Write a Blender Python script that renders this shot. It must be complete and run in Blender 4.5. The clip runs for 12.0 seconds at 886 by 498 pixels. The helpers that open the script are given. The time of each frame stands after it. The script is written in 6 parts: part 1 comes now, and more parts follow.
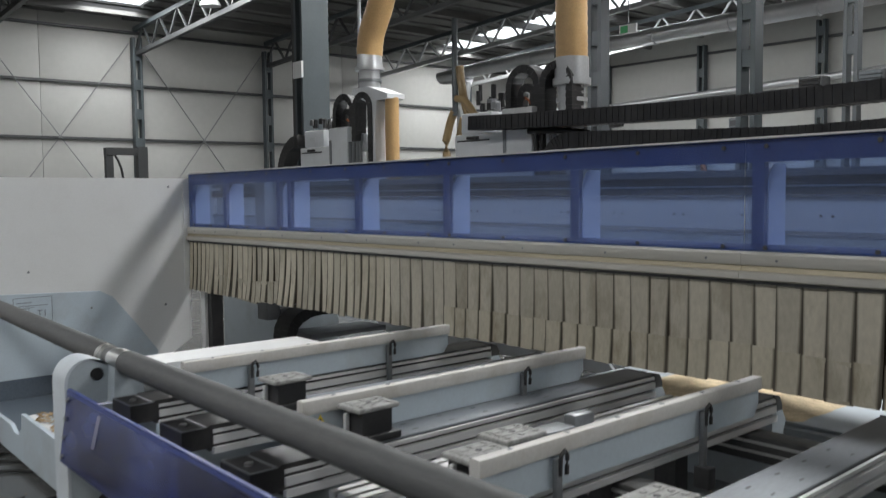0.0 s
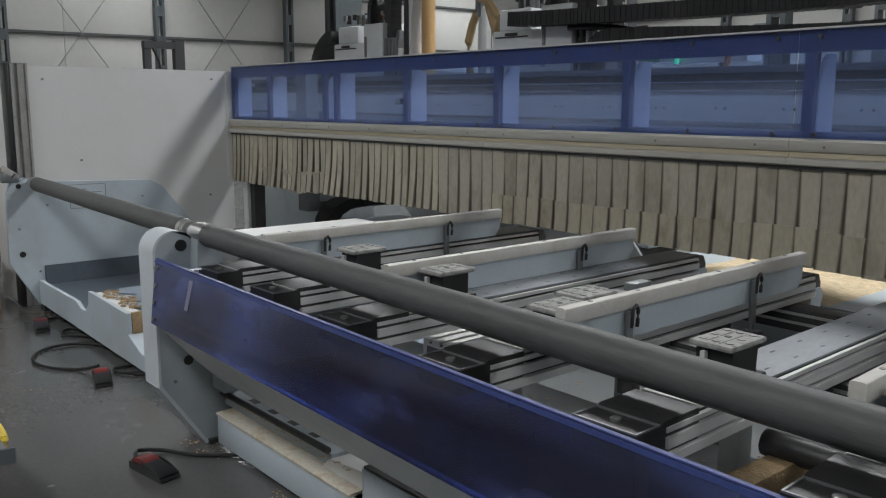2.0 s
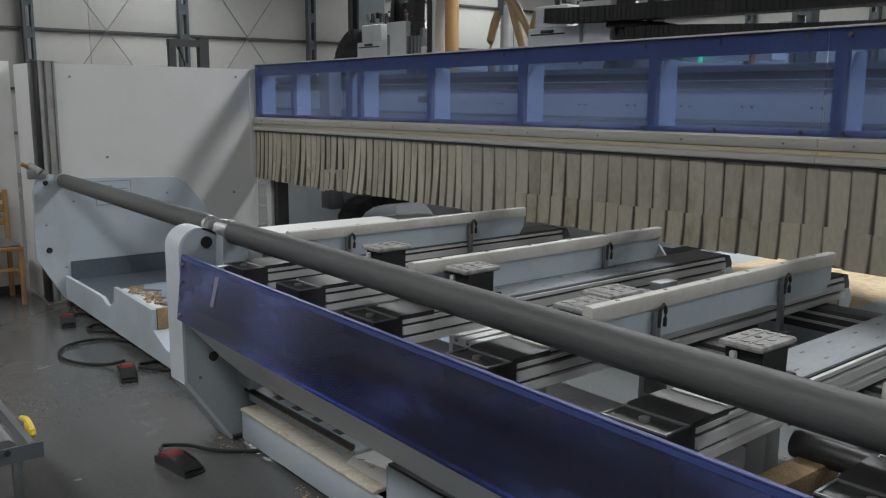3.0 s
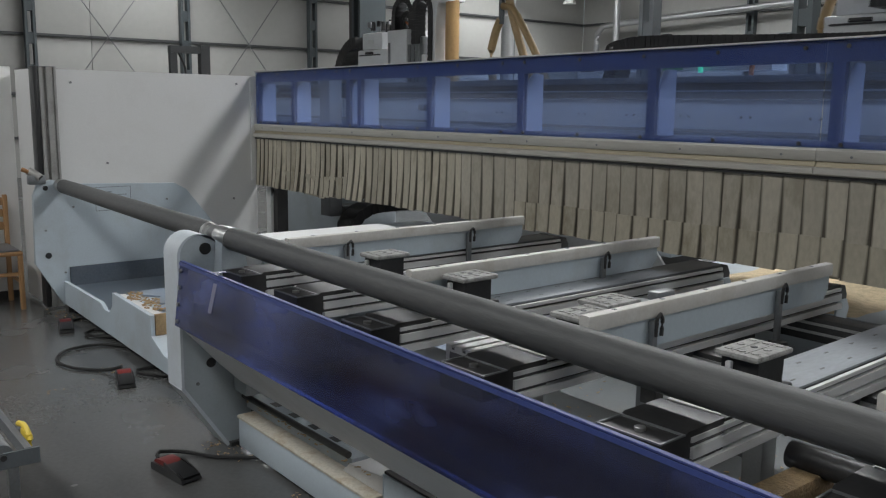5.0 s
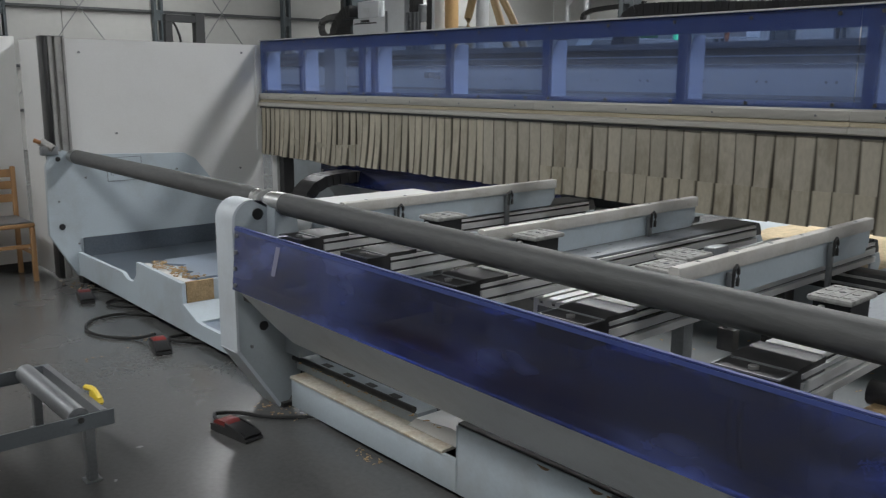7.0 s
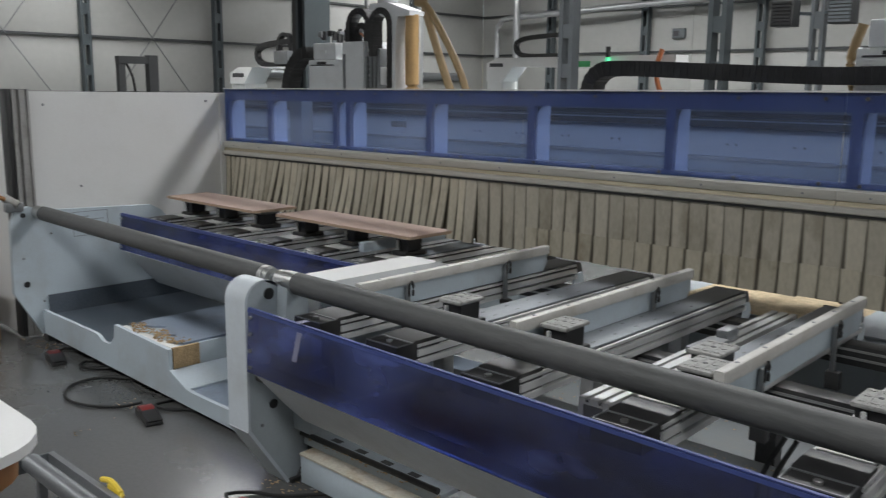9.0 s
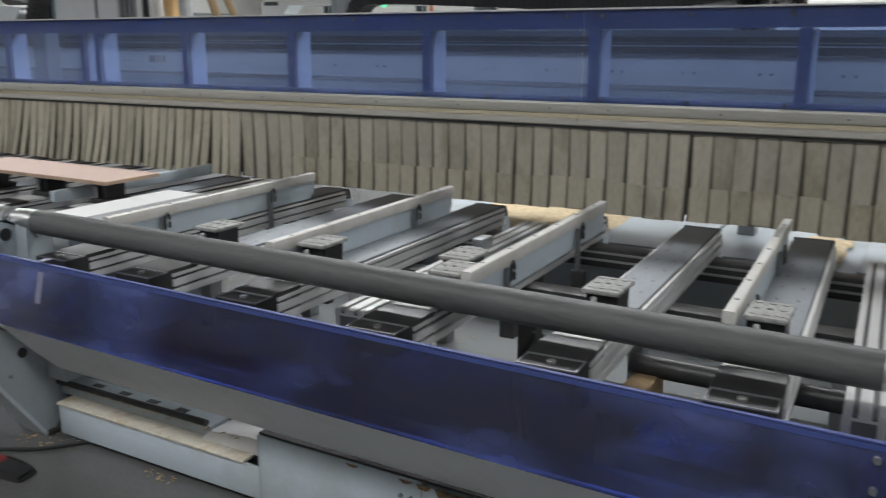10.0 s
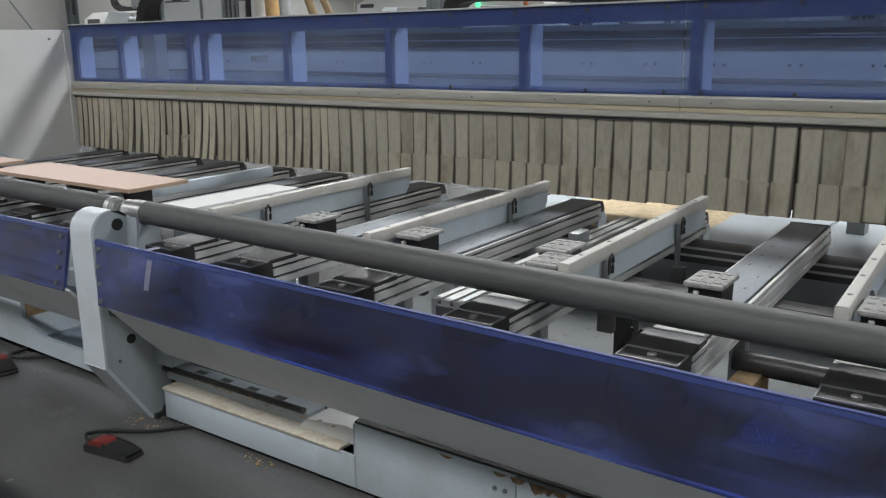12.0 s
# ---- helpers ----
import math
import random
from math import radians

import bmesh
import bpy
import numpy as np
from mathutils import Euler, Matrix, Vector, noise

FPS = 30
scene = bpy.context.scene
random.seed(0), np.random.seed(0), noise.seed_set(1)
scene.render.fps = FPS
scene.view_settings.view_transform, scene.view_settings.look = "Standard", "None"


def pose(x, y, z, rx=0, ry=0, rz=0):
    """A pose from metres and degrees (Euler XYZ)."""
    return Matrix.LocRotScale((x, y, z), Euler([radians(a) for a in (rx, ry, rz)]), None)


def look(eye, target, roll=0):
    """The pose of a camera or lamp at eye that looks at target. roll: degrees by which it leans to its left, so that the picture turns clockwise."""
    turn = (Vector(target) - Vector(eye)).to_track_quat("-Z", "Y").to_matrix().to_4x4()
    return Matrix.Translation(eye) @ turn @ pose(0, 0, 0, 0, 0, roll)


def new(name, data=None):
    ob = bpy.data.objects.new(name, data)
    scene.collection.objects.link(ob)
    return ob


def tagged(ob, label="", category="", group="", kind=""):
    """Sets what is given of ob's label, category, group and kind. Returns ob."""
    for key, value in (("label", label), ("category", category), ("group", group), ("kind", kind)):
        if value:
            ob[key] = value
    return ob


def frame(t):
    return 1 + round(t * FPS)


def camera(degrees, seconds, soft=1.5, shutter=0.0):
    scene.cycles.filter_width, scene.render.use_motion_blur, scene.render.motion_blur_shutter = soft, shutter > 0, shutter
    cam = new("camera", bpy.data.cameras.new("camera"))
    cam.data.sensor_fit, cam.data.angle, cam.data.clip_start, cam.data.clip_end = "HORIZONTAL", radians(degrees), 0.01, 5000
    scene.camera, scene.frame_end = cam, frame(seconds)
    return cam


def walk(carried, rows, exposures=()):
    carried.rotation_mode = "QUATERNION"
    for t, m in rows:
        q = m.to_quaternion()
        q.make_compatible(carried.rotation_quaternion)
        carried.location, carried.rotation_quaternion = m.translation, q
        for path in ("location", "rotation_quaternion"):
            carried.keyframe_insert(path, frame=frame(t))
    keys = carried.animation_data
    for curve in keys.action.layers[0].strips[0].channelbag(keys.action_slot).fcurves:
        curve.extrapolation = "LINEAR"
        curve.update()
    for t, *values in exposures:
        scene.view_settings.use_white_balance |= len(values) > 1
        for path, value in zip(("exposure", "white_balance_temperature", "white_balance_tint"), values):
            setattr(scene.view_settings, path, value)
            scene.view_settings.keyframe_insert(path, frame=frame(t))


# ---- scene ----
cam = camera(53.6, 12.0, 1.2, 0.5)
PATH = [
    (0, (0.356, 0.19, 1.639), (-1.165, 1.483, 1.508), -0.6),
    (0.5, (0.397, -0.019, 1.615), (-1.107, 1.283, 1.407), -1.0),
    (1, (0.411, -0.122, 1.582), (-1.103, 1.152, 1.29), -0.5),
    (1.5, (0.404, -0.13, 1.565), (-1.108, 1.136, 1.227), 0.3),
    (2, (0.394, -0.134, 1.553), (-1.121, 1.126, 1.214), 0.2),
    (2.5, (0.382, -0.142, 1.552), (-1.155, 1.093, 1.213), 0.3),
    (3, (0.38, -0.147, 1.551), (-1.164, 1.078, 1.208), 0.3),
    (5, (0.388, -0.145, 1.552), (-1.158, 1.082, 1.227), 0.7),
    (5.5, (0.373, -0.164, 1.542), (-1.148, 1.094, 1.222), 2.4),
    (6, (0.285, -0.323, 1.552), (-1.107, 1.08, 1.242), -2.1),
    (6.5, (0.227, -0.444, 1.547), (-1.199, 0.907, 1.172), -1.6),
    (7, (0.236, -0.515, 1.532), (-1.244, 0.771, 1.142), 0.3),
    (7.2, (0.217, -0.553, 1.551), (-1.258, 0.742, 1.168), 0.9),
    (8.8, (-0.04, -0.82, 1.826), (-1.415, 0.588, 1.471), 0.5),
    (9, (-0.029, -0.822, 1.826), (-1.388, 0.6, 1.465), 0.6),
    (9.5, (0.029, -0.778, 1.753), (-1.144, 0.794, 1.362), 0.7),
    (10, (0.092, -0.737, 1.719), (-0.883, 0.943, 1.241), -0.0),
    (10.5, (0.107, -0.738, 1.687), (-0.779, 0.995, 1.231), -0.1),
    (11, (0.107, -0.755, 1.681), (-0.856, 0.931, 1.199), -0.3),
    (11.5, (0.083, -0.755, 1.683), (-1.035, 0.835, 1.213), -1.2),
    (12, (0.074, -0.747, 1.684), (-1.074, 0.821, 1.211), -0.8),
]
EXPOSURES = [(0, -0.86), (2.5, -1.07), (5.5, -1.06), (7.0, -0.96), (9, -0.94), (9.5, -0.85), (10.0, -0.67), (12, -0.65)]
walk(cam, [(t, look(eye, target, roll)) for t, eye, target, roll in PATH], EXPOSURES)

# ---- light ----
POWER = 700.0   # watts of one roof strip
world = bpy.data.worlds.new("sky")
scene.world = world
world.use_nodes = True
sky = world.node_tree.nodes.new("ShaderNodeTexSky")
sky.sky_type, sky.sun_disc = "NISHITA", False
sky.sun_elevation, sky.sun_rotation = radians(48), radians(0)
world.node_tree.links.new(sky.outputs[0], world.node_tree.nodes["Background"].inputs[0])
world.node_tree.nodes["Background"].inputs[1].default_value = 0.1


def skylight_lamp(x0, x1, y, z, width, power):
    """Daylight that comes in through one strip of roof glazing."""
    data = bpy.data.lights.new("skylight_glow", "AREA")
    data.shape, data.size, data.size_y = "RECTANGLE", x1 - x0, width
    data.energy, data.color = power, (0.985, 0.995, 1.0)
    lamp = new("skylight_glow", data)
    lamp.matrix_world = pose((x0 + x1) / 2, y, z)
    return lamp


# ---- materials ----
def mat(name, color, rough=0.5, metal=0.0, spread=0.12, scale=6.0, bump=0.05, fine=80.0, dirt=None, dirt_amount=0.4,
        dirt_scale=3.0, stretch=(1, 1, 1), rough_spread=0.12, each=0.0, grime=0.0, rear_dark=None):
    """A worn surface: a base colour varied at two scales, stains of a second colour, fine relief."""
    m = bpy.data.materials.new(name)
    m.use_nodes = True
    nt = m.node_tree
    n, l = nt.nodes, nt.links
    b = n["Principled BSDF"]
    b.inputs["Metallic"].default_value = metal
    tc = n.new("ShaderNodeTexCoord")
    mp = n.new("ShaderNodeMapping")
    mp.inputs["Scale"].default_value = stretch
    l.new(tc.outputs["Object"], mp.inputs[0])
    big = n.new("ShaderNodeTexNoise")
    big.inputs["Scale"].default_value, big.inputs["Detail"].default_value = scale, 5
    l.new(mp.outputs[0], big.inputs["Vector"])
    small = n.new("ShaderNodeTexNoise")
    small.inputs["Scale"].default_value, small.inputs["Detail"].default_value = fine, 3
    l.new(mp.outputs[0], small.inputs["Vector"])
    add = n.new("ShaderNodeMath")
    add.operation = "ADD"
    l.new(big.outputs["Fac"], add.inputs[0])
    l.new(small.outputs["Fac"], add.inputs[1])
    ramp = n.new("ShaderNodeMapRange")
    ramp.inputs["From Min"].default_value, ramp.inputs["From Max"].default_value = 0.6, 1.4
    ramp.inputs["To Min"].default_value, ramp.inputs["To Max"].default_value = 1 - spread, 1 + spread
    l.new(add.outputs[0], ramp.inputs["Value"])
    last = ramp.outputs[0]
    if each:
        info = n.new("ShaderNodeObjectInfo")
        vary = n.new("ShaderNodeMapRange")
        vary.inputs["To Min"].default_value, vary.inputs["To Max"].default_value = 1 - each, 1 + each
        l.new(info.outputs["Random"], vary.inputs["Value"])
        place = n.new("ShaderNodeVectorMath")
        place.operation = "SCALE"
        place.inputs[0].default_value = (17.0, 31.0, 43.0)
        l.new(info.outputs["Random"], place.inputs["Scale"])
        l.new(place.outputs[0], mp.inputs["Location"])
        mul = n.new("ShaderNodeMath")
        mul.operation = "MULTIPLY"
        l.new(last, mul.inputs[0])
        l.new(vary.outputs[0], mul.inputs[1])
        last = mul.outputs[0]
    scaled = n.new("ShaderNodeVectorMath")
    scaled.operation = "SCALE"
    scaled.inputs[0].default_value = color
    l.new(last, scaled.inputs["Scale"])
    col = scaled.outputs[0]
    if dirt:
        stain = n.new("ShaderNodeTexNoise")
        stain.inputs["Scale"].default_value, stain.inputs["Detail"].default_value = dirt_scale, 8
        stain.inputs["Roughness"].default_value = 0.65
        l.new(mp.outputs[0], stain.inputs["Vector"])
        edge = n.new("ShaderNodeMapRange")
        edge.inputs["From Min"].default_value, edge.inputs["From Max"].default_value = 0.5, 0.72
        edge.inputs["To Max"].default_value = dirt_amount
        l.new(stain.outputs["Fac"], edge.inputs["Value"])
        mix = n.new("ShaderNodeMix")
        mix.data_type = "RGBA"
        l.new(edge.outputs[0], mix.inputs[0])
        l.new(col, mix.inputs[6])
        mix.inputs[7].default_value = (*dirt, 1)
        col = mix.outputs[2]
    if rear_dark:
        # darkens along y towards the rear end, with a wavy start
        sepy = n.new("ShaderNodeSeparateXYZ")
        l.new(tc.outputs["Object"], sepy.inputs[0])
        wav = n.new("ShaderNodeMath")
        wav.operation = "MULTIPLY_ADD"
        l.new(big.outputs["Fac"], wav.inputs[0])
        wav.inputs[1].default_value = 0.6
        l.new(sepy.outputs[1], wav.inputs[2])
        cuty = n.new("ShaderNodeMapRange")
        cuty.inputs["From Min"].default_value, cuty.inputs["From Max"].default_value = rear_dark[0] + 0.3, rear_dark[1] + 0.3
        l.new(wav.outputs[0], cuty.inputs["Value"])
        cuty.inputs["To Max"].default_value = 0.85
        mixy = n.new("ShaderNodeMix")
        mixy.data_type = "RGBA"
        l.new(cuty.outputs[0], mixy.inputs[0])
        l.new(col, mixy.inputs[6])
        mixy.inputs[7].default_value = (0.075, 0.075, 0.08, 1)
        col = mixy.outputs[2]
    if grime:
        # dirt worn into both long edges of a strip
        sep = n.new("ShaderNodeSeparateXYZ")
        l.new(tc.outputs["Object"], sep.inputs[0])
        side = n.new("ShaderNodeMath")
        side.operation = "ABSOLUTE"
        l.new(sep.outputs[0], side.inputs[0])
        wob = n.new("ShaderNodeMath")
        wob.operation = "MULTIPLY_ADD"
        l.new(big.outputs["Fac"], wob.inputs[0])
        wob.inputs[1].default_value = 0.008
        l.new(side.outputs[0], wob.inputs[2])
        cut = n.new("ShaderNodeMapRange")
        cut.inputs["From Min"].default_value, cut.inputs["From Max"].default_value = grime, grime + 0.011
        low = n.new("ShaderNodeMath")
        low.operation = "MULTIPLY_ADD"
        l.new(sep.outputs[2], low.inputs[0])
        low.inputs[1].default_value = -0.022
        l.new(wob.outputs[0], low.inputs[2])
        l.new(low.outputs[0], cut.inputs["Value"])
        cut.inputs["To Max"].default_value = 0.9
        mix2 = n.new("ShaderNodeMix")
        mix2.data_type = "RGBA"
        l.new(cut.outputs[0], mix2.inputs[0])
        l.new(col, mix2.inputs[6])
        mix2.inputs[7].default_value = (0.05, 0.04, 0.028, 1)
        col = mix2.outputs[2]
    l.new(col, b.inputs["Base Color"])
    rr = n.new("ShaderNodeMapRange")
    rr.inputs["To Min"].default_value = max(rough - rough_spread, 0.03)
    rr.inputs["To Max"].default_value = min(rough + rough_spread, 1)
    l.new(big.outputs["Fac"], rr.inputs["Value"])
    l.new(rr.outputs[0], b.inputs["Roughness"])
    if bump:
        bp = n.new("ShaderNodeBump")
        bp.inputs["Strength"].default_value, bp.inputs["Distance"].default_value = bump, 0.01
        l.new(small.outputs["Fac"], bp.inputs["Height"])
        l.new(bp.outputs[0], b.inputs["Normal"])
    return m


def plexi(name, tint, haze, haze_amount, gloss, cloudy=1.0, haze_sheen=None, size=2.2, shine_rough=0.12):
    """Tinted clear plastic: what lies behind shows through the tint, with a cloudy haze and a gloss on top."""
    m = bpy.data.materials.new(name)
    m.use_nodes = True
    nt = m.node_tree
    n, l = nt.nodes, nt.links
    n.remove(n["Principled BSDF"])
    out = n["Material Output"]
    clear = n.new("ShaderNodeBsdfTransparent")
    clear.inputs[0].default_value = (*tint, 1)
    veil = n.new("ShaderNodeBsdfDiffuse")
    veil.inputs[0].default_value = (*haze, 1)
    shine = n.new("ShaderNodeBsdfGlossy")
    shine.inputs["Roughness"].default_value = shine_rough
    tc = n.new("ShaderNodeTexCoord")
    cloud = n.new("ShaderNodeTexNoise")
    cloud.inputs["Scale"].default_value, cloud.inputs["Detail"].default_value = size, 5
    stretch = n.new("ShaderNodeMapping")
    stretch.inputs["Scale"].default_value = (0.6, 1.0, 1.3)
    l.new(tc.outputs["Object"], stretch.inputs[0])
    l.new(stretch.outputs[0], cloud.inputs["Vector"])
    amount = n.new("ShaderNodeMapRange")
    amount.inputs["From Min"].default_value, amount.inputs["From Max"].default_value = 0.3, 0.75
    amount.inputs["To Min"].default_value, amount.inputs["To Max"].default_value = haze_amount * 0.5 / cloudy ** 0.5, haze_amount * 1.6
    l.new(cloud.outputs["Fac"], amount.inputs["Value"])
    milk = n.new("ShaderNodeBsdfTranslucent")
    milk.inputs[0].default_value = (*[min(c * 1.6, 1) for c in haze], 1)
    if haze_sheen:
        # blotches painted into the haze for soft reflections and shapes behind the panel
        sheen_noise = n.new("ShaderNodeTexNoise")
        sheen_noise.inputs["Scale"].default_value, sheen_noise.inputs["Detail"].default_value = size * 0.7, 3
        l.new(stretch.outputs[0], sheen_noise.inputs["Vector"])
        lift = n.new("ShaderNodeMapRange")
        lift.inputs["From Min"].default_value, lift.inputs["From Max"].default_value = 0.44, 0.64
        l.new(sheen_noise.outputs["Fac"], lift.inputs["Value"])
        sheen_mix = n.new("ShaderNodeMix")
        sheen_mix.data_type = "RGBA"
        l.new(lift.outputs[0], sheen_mix.inputs[0])
        sheen_mix.inputs[6].default_value, sheen_mix.inputs[7].default_value = (*haze, 1), (*haze_sheen, 1)
        l.new(sheen_mix.outputs[2], veil.inputs[0])
        l.new(sheen_mix.outputs[2], milk.inputs[0])
    both = n.new("ShaderNodeMixShader")
    both.inputs[0].default_value = 0.5
    l.new(veil.outputs[0], both.inputs[1])
    l.new(milk.outputs[0], both.inputs[2])
    a = n.new("ShaderNodeMixShader")
    l.new(amount.outputs[0], a.inputs[0])
    l.new(clear.outputs[0], a.inputs[1])
    l.new(both.outputs[0], a.inputs[2])
    facing = n.new("ShaderNodeLayerWeight")
    facing.inputs[0].default_value = 0.5
    power = n.new("ShaderNodeMath")
    power.operation = "POWER"
    power.inputs[1].default_value = 4.0
    l.new(facing.outputs["Facing"], power.inputs[0])
    fres = n.new("ShaderNodeMapRange")
    fres.inputs["To Min"].default_value, fres.inputs["To Max"].default_value = gloss, 0.6
    l.new(power.outputs[0], fres.inputs["Value"])
    b = n.new("ShaderNodeMixShader")
    l.new(fres.outputs[0], b.inputs[0])
    l.new(a.outputs[0], b.inputs[1])
    l.new(shine.outputs[0], b.inputs[2])
    l.new(b.outputs[0], out.inputs["Surface"])
    return m


def glow(name, color, strength):
    m = bpy.data.materials.new(name)
    m.use_nodes = True
    b = m.node_tree.nodes["Principled BSDF"]
    b.inputs["Base Color"].default_value = (*color, 1)
    b.inputs["Emission Color"].default_value = (*color, 1)
    b.inputs["Emission Strength"].default_value = strength
    return m


M_FLOOR = mat("concrete_floor", (0.095, 0.095, 0.093), 0.25, rough_spread=0.1, spread=0.16, scale=1.4, fine=45, bump=0.012, dirt=(0.13, 0.127, 0.12), dirt_amount=0.22, dirt_scale=1.1)
M_FLOOR.node_tree.nodes["Principled BSDF"].inputs["Specular IOR Level"].default_value = 0.95   # sealed, walked smooth
M_WHITE = mat("white_coated_steel", (0.74, 0.74, 0.73), 0.42, spread=0.03, scale=2, bump=0.01, dirt=(0.55, 0.53, 0.49), dirt_amount=0.25, dirt_scale=1.6)
M_GREYBLUE = mat("pale_blue_grey_paint", (0.50, 0.57, 0.62), 0.45, spread=0.06, scale=3, bump=0.02, dirt=(0.30, 0.29, 0.26), dirt_amount=0.4, dirt_scale=2.2)
M_PLATE = mat("grey_painted_plate", (0.40, 0.45, 0.48), 0.5, spread=0.07, scale=3, bump=0.02, dirt=(0.22, 0.21, 0.19), dirt_amount=0.4, dirt_scale=2.5)
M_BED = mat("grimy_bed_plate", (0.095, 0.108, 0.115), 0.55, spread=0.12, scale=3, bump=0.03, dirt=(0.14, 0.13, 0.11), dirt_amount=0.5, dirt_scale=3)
M_TRAY = mat("dark_worn_tray_steel", (0.12, 0.145, 0.175), 0.4, metal=0.3, spread=0.2, scale=2.5, bump=0.03, dirt=(0.20, 0.21, 0.22), dirt_amount=0.4, dirt_scale=2)
M_BLOCKTOP = mat("blue_grey_worn_plate", (0.24, 0.29, 0.36), 0.42, spread=0.12, scale=4, bump=0.03, dirt=(0.15, 0.15, 0.15), dirt_amount=0.5)
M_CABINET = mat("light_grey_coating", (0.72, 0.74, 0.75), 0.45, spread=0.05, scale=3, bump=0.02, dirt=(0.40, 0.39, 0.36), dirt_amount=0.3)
M_COLUMN = mat("pale_blue_column_paint", (0.60, 0.65, 0.695), 0.36, spread=0.05, scale=3, bump=0.02, dirt=(0.36, 0.36, 0.34), dirt_amount=0.35)
M_BLUE = mat("blue_painted_steel", (0.095, 0.13, 0.28), 0.4, spread=0.15, scale=4, bump=0.02, dirt=(0.03, 0.045, 0.15), dirt_amount=0.5)
M_LILAC = mat("pale_lilac_plate", (0.72, 0.73, 0.80), 0.45, spread=0.06)
M_PLEXI_HOOD = plexi("blue_clear_plastic", (0.54, 0.645, 0.86), (0.29, 0.345, 0.47), 0.13, 0.045)
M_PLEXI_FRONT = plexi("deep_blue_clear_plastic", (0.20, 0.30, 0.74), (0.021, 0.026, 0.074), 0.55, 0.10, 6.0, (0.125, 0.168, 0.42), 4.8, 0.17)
M_EDGE = mat("blue_plastic_edge", (0.042, 0.064, 0.22), 0.4, spread=0.12, scale=5)
M_ALU = mat("brushed_aluminium", (0.55, 0.55, 0.54), 0.38, metal=0.75, spread=0.1, scale=4, fine=140, stretch=(1, 0.05, 1), dirt=(0.25, 0.24, 0.22), dirt_amount=0.35)
M_ALU_WHITE = mat("anodised_aluminium", (0.74, 0.74, 0.73), 0.4, metal=0.35, spread=0.06, scale=5, fine=120, stretch=(1, 0.08, 1))
M_ALU_DULL = mat("dull_aluminium_rail", (0.60, 0.58, 0.53), 0.48, metal=0.4, spread=0.12, scale=3, fine=120, stretch=(0.08, 1, 1), dirt=(0.28, 0.23, 0.15), dirt_amount=0.4)
M_TOP = mat("zinc_bed_plate", (0.25, 0.27, 0.29), 0.56, metal=0.2, spread=0.14, scale=5, fine=110, stretch=(1, 0.25, 1), dirt=(0.26, 0.26, 0.27), dirt_amount=0.5, dirt_scale=4, rear_dark=(2.25, 3.0))
M_ALU_STAINED = mat("stained_aluminium_groove", (0.44, 0.39, 0.28), 0.5, metal=0.3, spread=0.15, scale=3, fine=100, stretch=(0.1, 1, 1), dirt=(0.22, 0.17, 0.09), dirt_amount=0.5)
M_POST = mat("dull_post_aluminium", (0.36, 0.355, 0.34), 0.45, metal=0.3, spread=0.15, scale=4, dirt=(0.15, 0.14, 0.12), dirt_amount=0.5, dirt_scale=6)
M_STEEL = mat("grey_steel", (0.26, 0.27, 0.28), 0.42, metal=0.6, spread=0.15, dirt=(0.1, 0.09, 0.08), dirt_amount=0.4)
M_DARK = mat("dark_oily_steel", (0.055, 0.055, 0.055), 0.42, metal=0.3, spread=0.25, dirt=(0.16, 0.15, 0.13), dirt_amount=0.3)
M_BLACK = mat("black_plastic", (0.022, 0.022, 0.023), 0.38, spread=0.2, bump=0.03, dirt=(0.09, 0.085, 0.08), dirt_amount=0.35)
M_RUBBER = mat("black_rubber", (0.016, 0.016, 0.016), 0.6, spread=0.2, bump=0.08)
M_ROLLER = mat("grey_rubber_sleeve", (0.088, 0.09, 0.089), 0.55, spread=0.22, scale=5, fine=90, bump=0.12, stretch=(0.2, 1, 1), dirt=(0.14, 0.135, 0.13), dirt_amount=0.5, dirt_scale=5)
M_CHROME = mat("bright_steel", (0.58, 0.58, 0.57), 0.36, metal=0.95, spread=0.08)
M_CUP = mat("worn_grey_pad", (0.33, 0.33, 0.315), 0.6, spread=0.25, scale=30, bump=0.25, dirt=(0.06, 0.058, 0.052), dirt_amount=0.75, dirt_scale=38)
M_CAP = mat("cream_plastic_cap", (0.60, 0.585, 0.55), 0.45, spread=0.08, scale=7, dirt=(0.40, 0.36, 0.29), dirt_amount=0.5, dirt_scale=6)
STRIP_LOOK = dict(rough=0.5, spread=0.16, scale=3.5, fine=60, bump=0.06, stretch=(1, 1, 0.45), dirt=(0.15, 0.115, 0.062), dirt_amount=0.6, dirt_scale=5.0, each=0.11)
M_STRIP = mat("yellowed_curtain_strip", (0.475, 0.438, 0.355), grime=0.0437, **STRIP_LOOK)
M_STRIP_NARROW = mat("yellowed_narrow_strip", (0.52, 0.475, 0.37), grime=0.033, **STRIP_LOOK)
M_STRIP_LOW = mat("yellow_curtain_flap", (0.47, 0.43, 0.335), 0.5, spread=0.16, scale=5, fine=60, bump=0.06, stretch=(1, 1, 0.5), dirt=(0.17, 0.125, 0.06), dirt_amount=0.7, dirt_scale=7, each=0.08, grime=0.043)
M_SEAM = mat("dark_brown_sheet", (0.10, 0.08, 0.052), 0.7, spread=0.3)
M_BOARD = mat("pink_chipboard", (0.54, 0.395, 0.325), 0.55, spread=0.1, scale=14, fine=160, bump=0.05)
M_BOARD_EDGE = mat("chipboard_edge", (0.47, 0.34, 0.24), 0.8, spread=0.2, fine=200, bump=0.2)
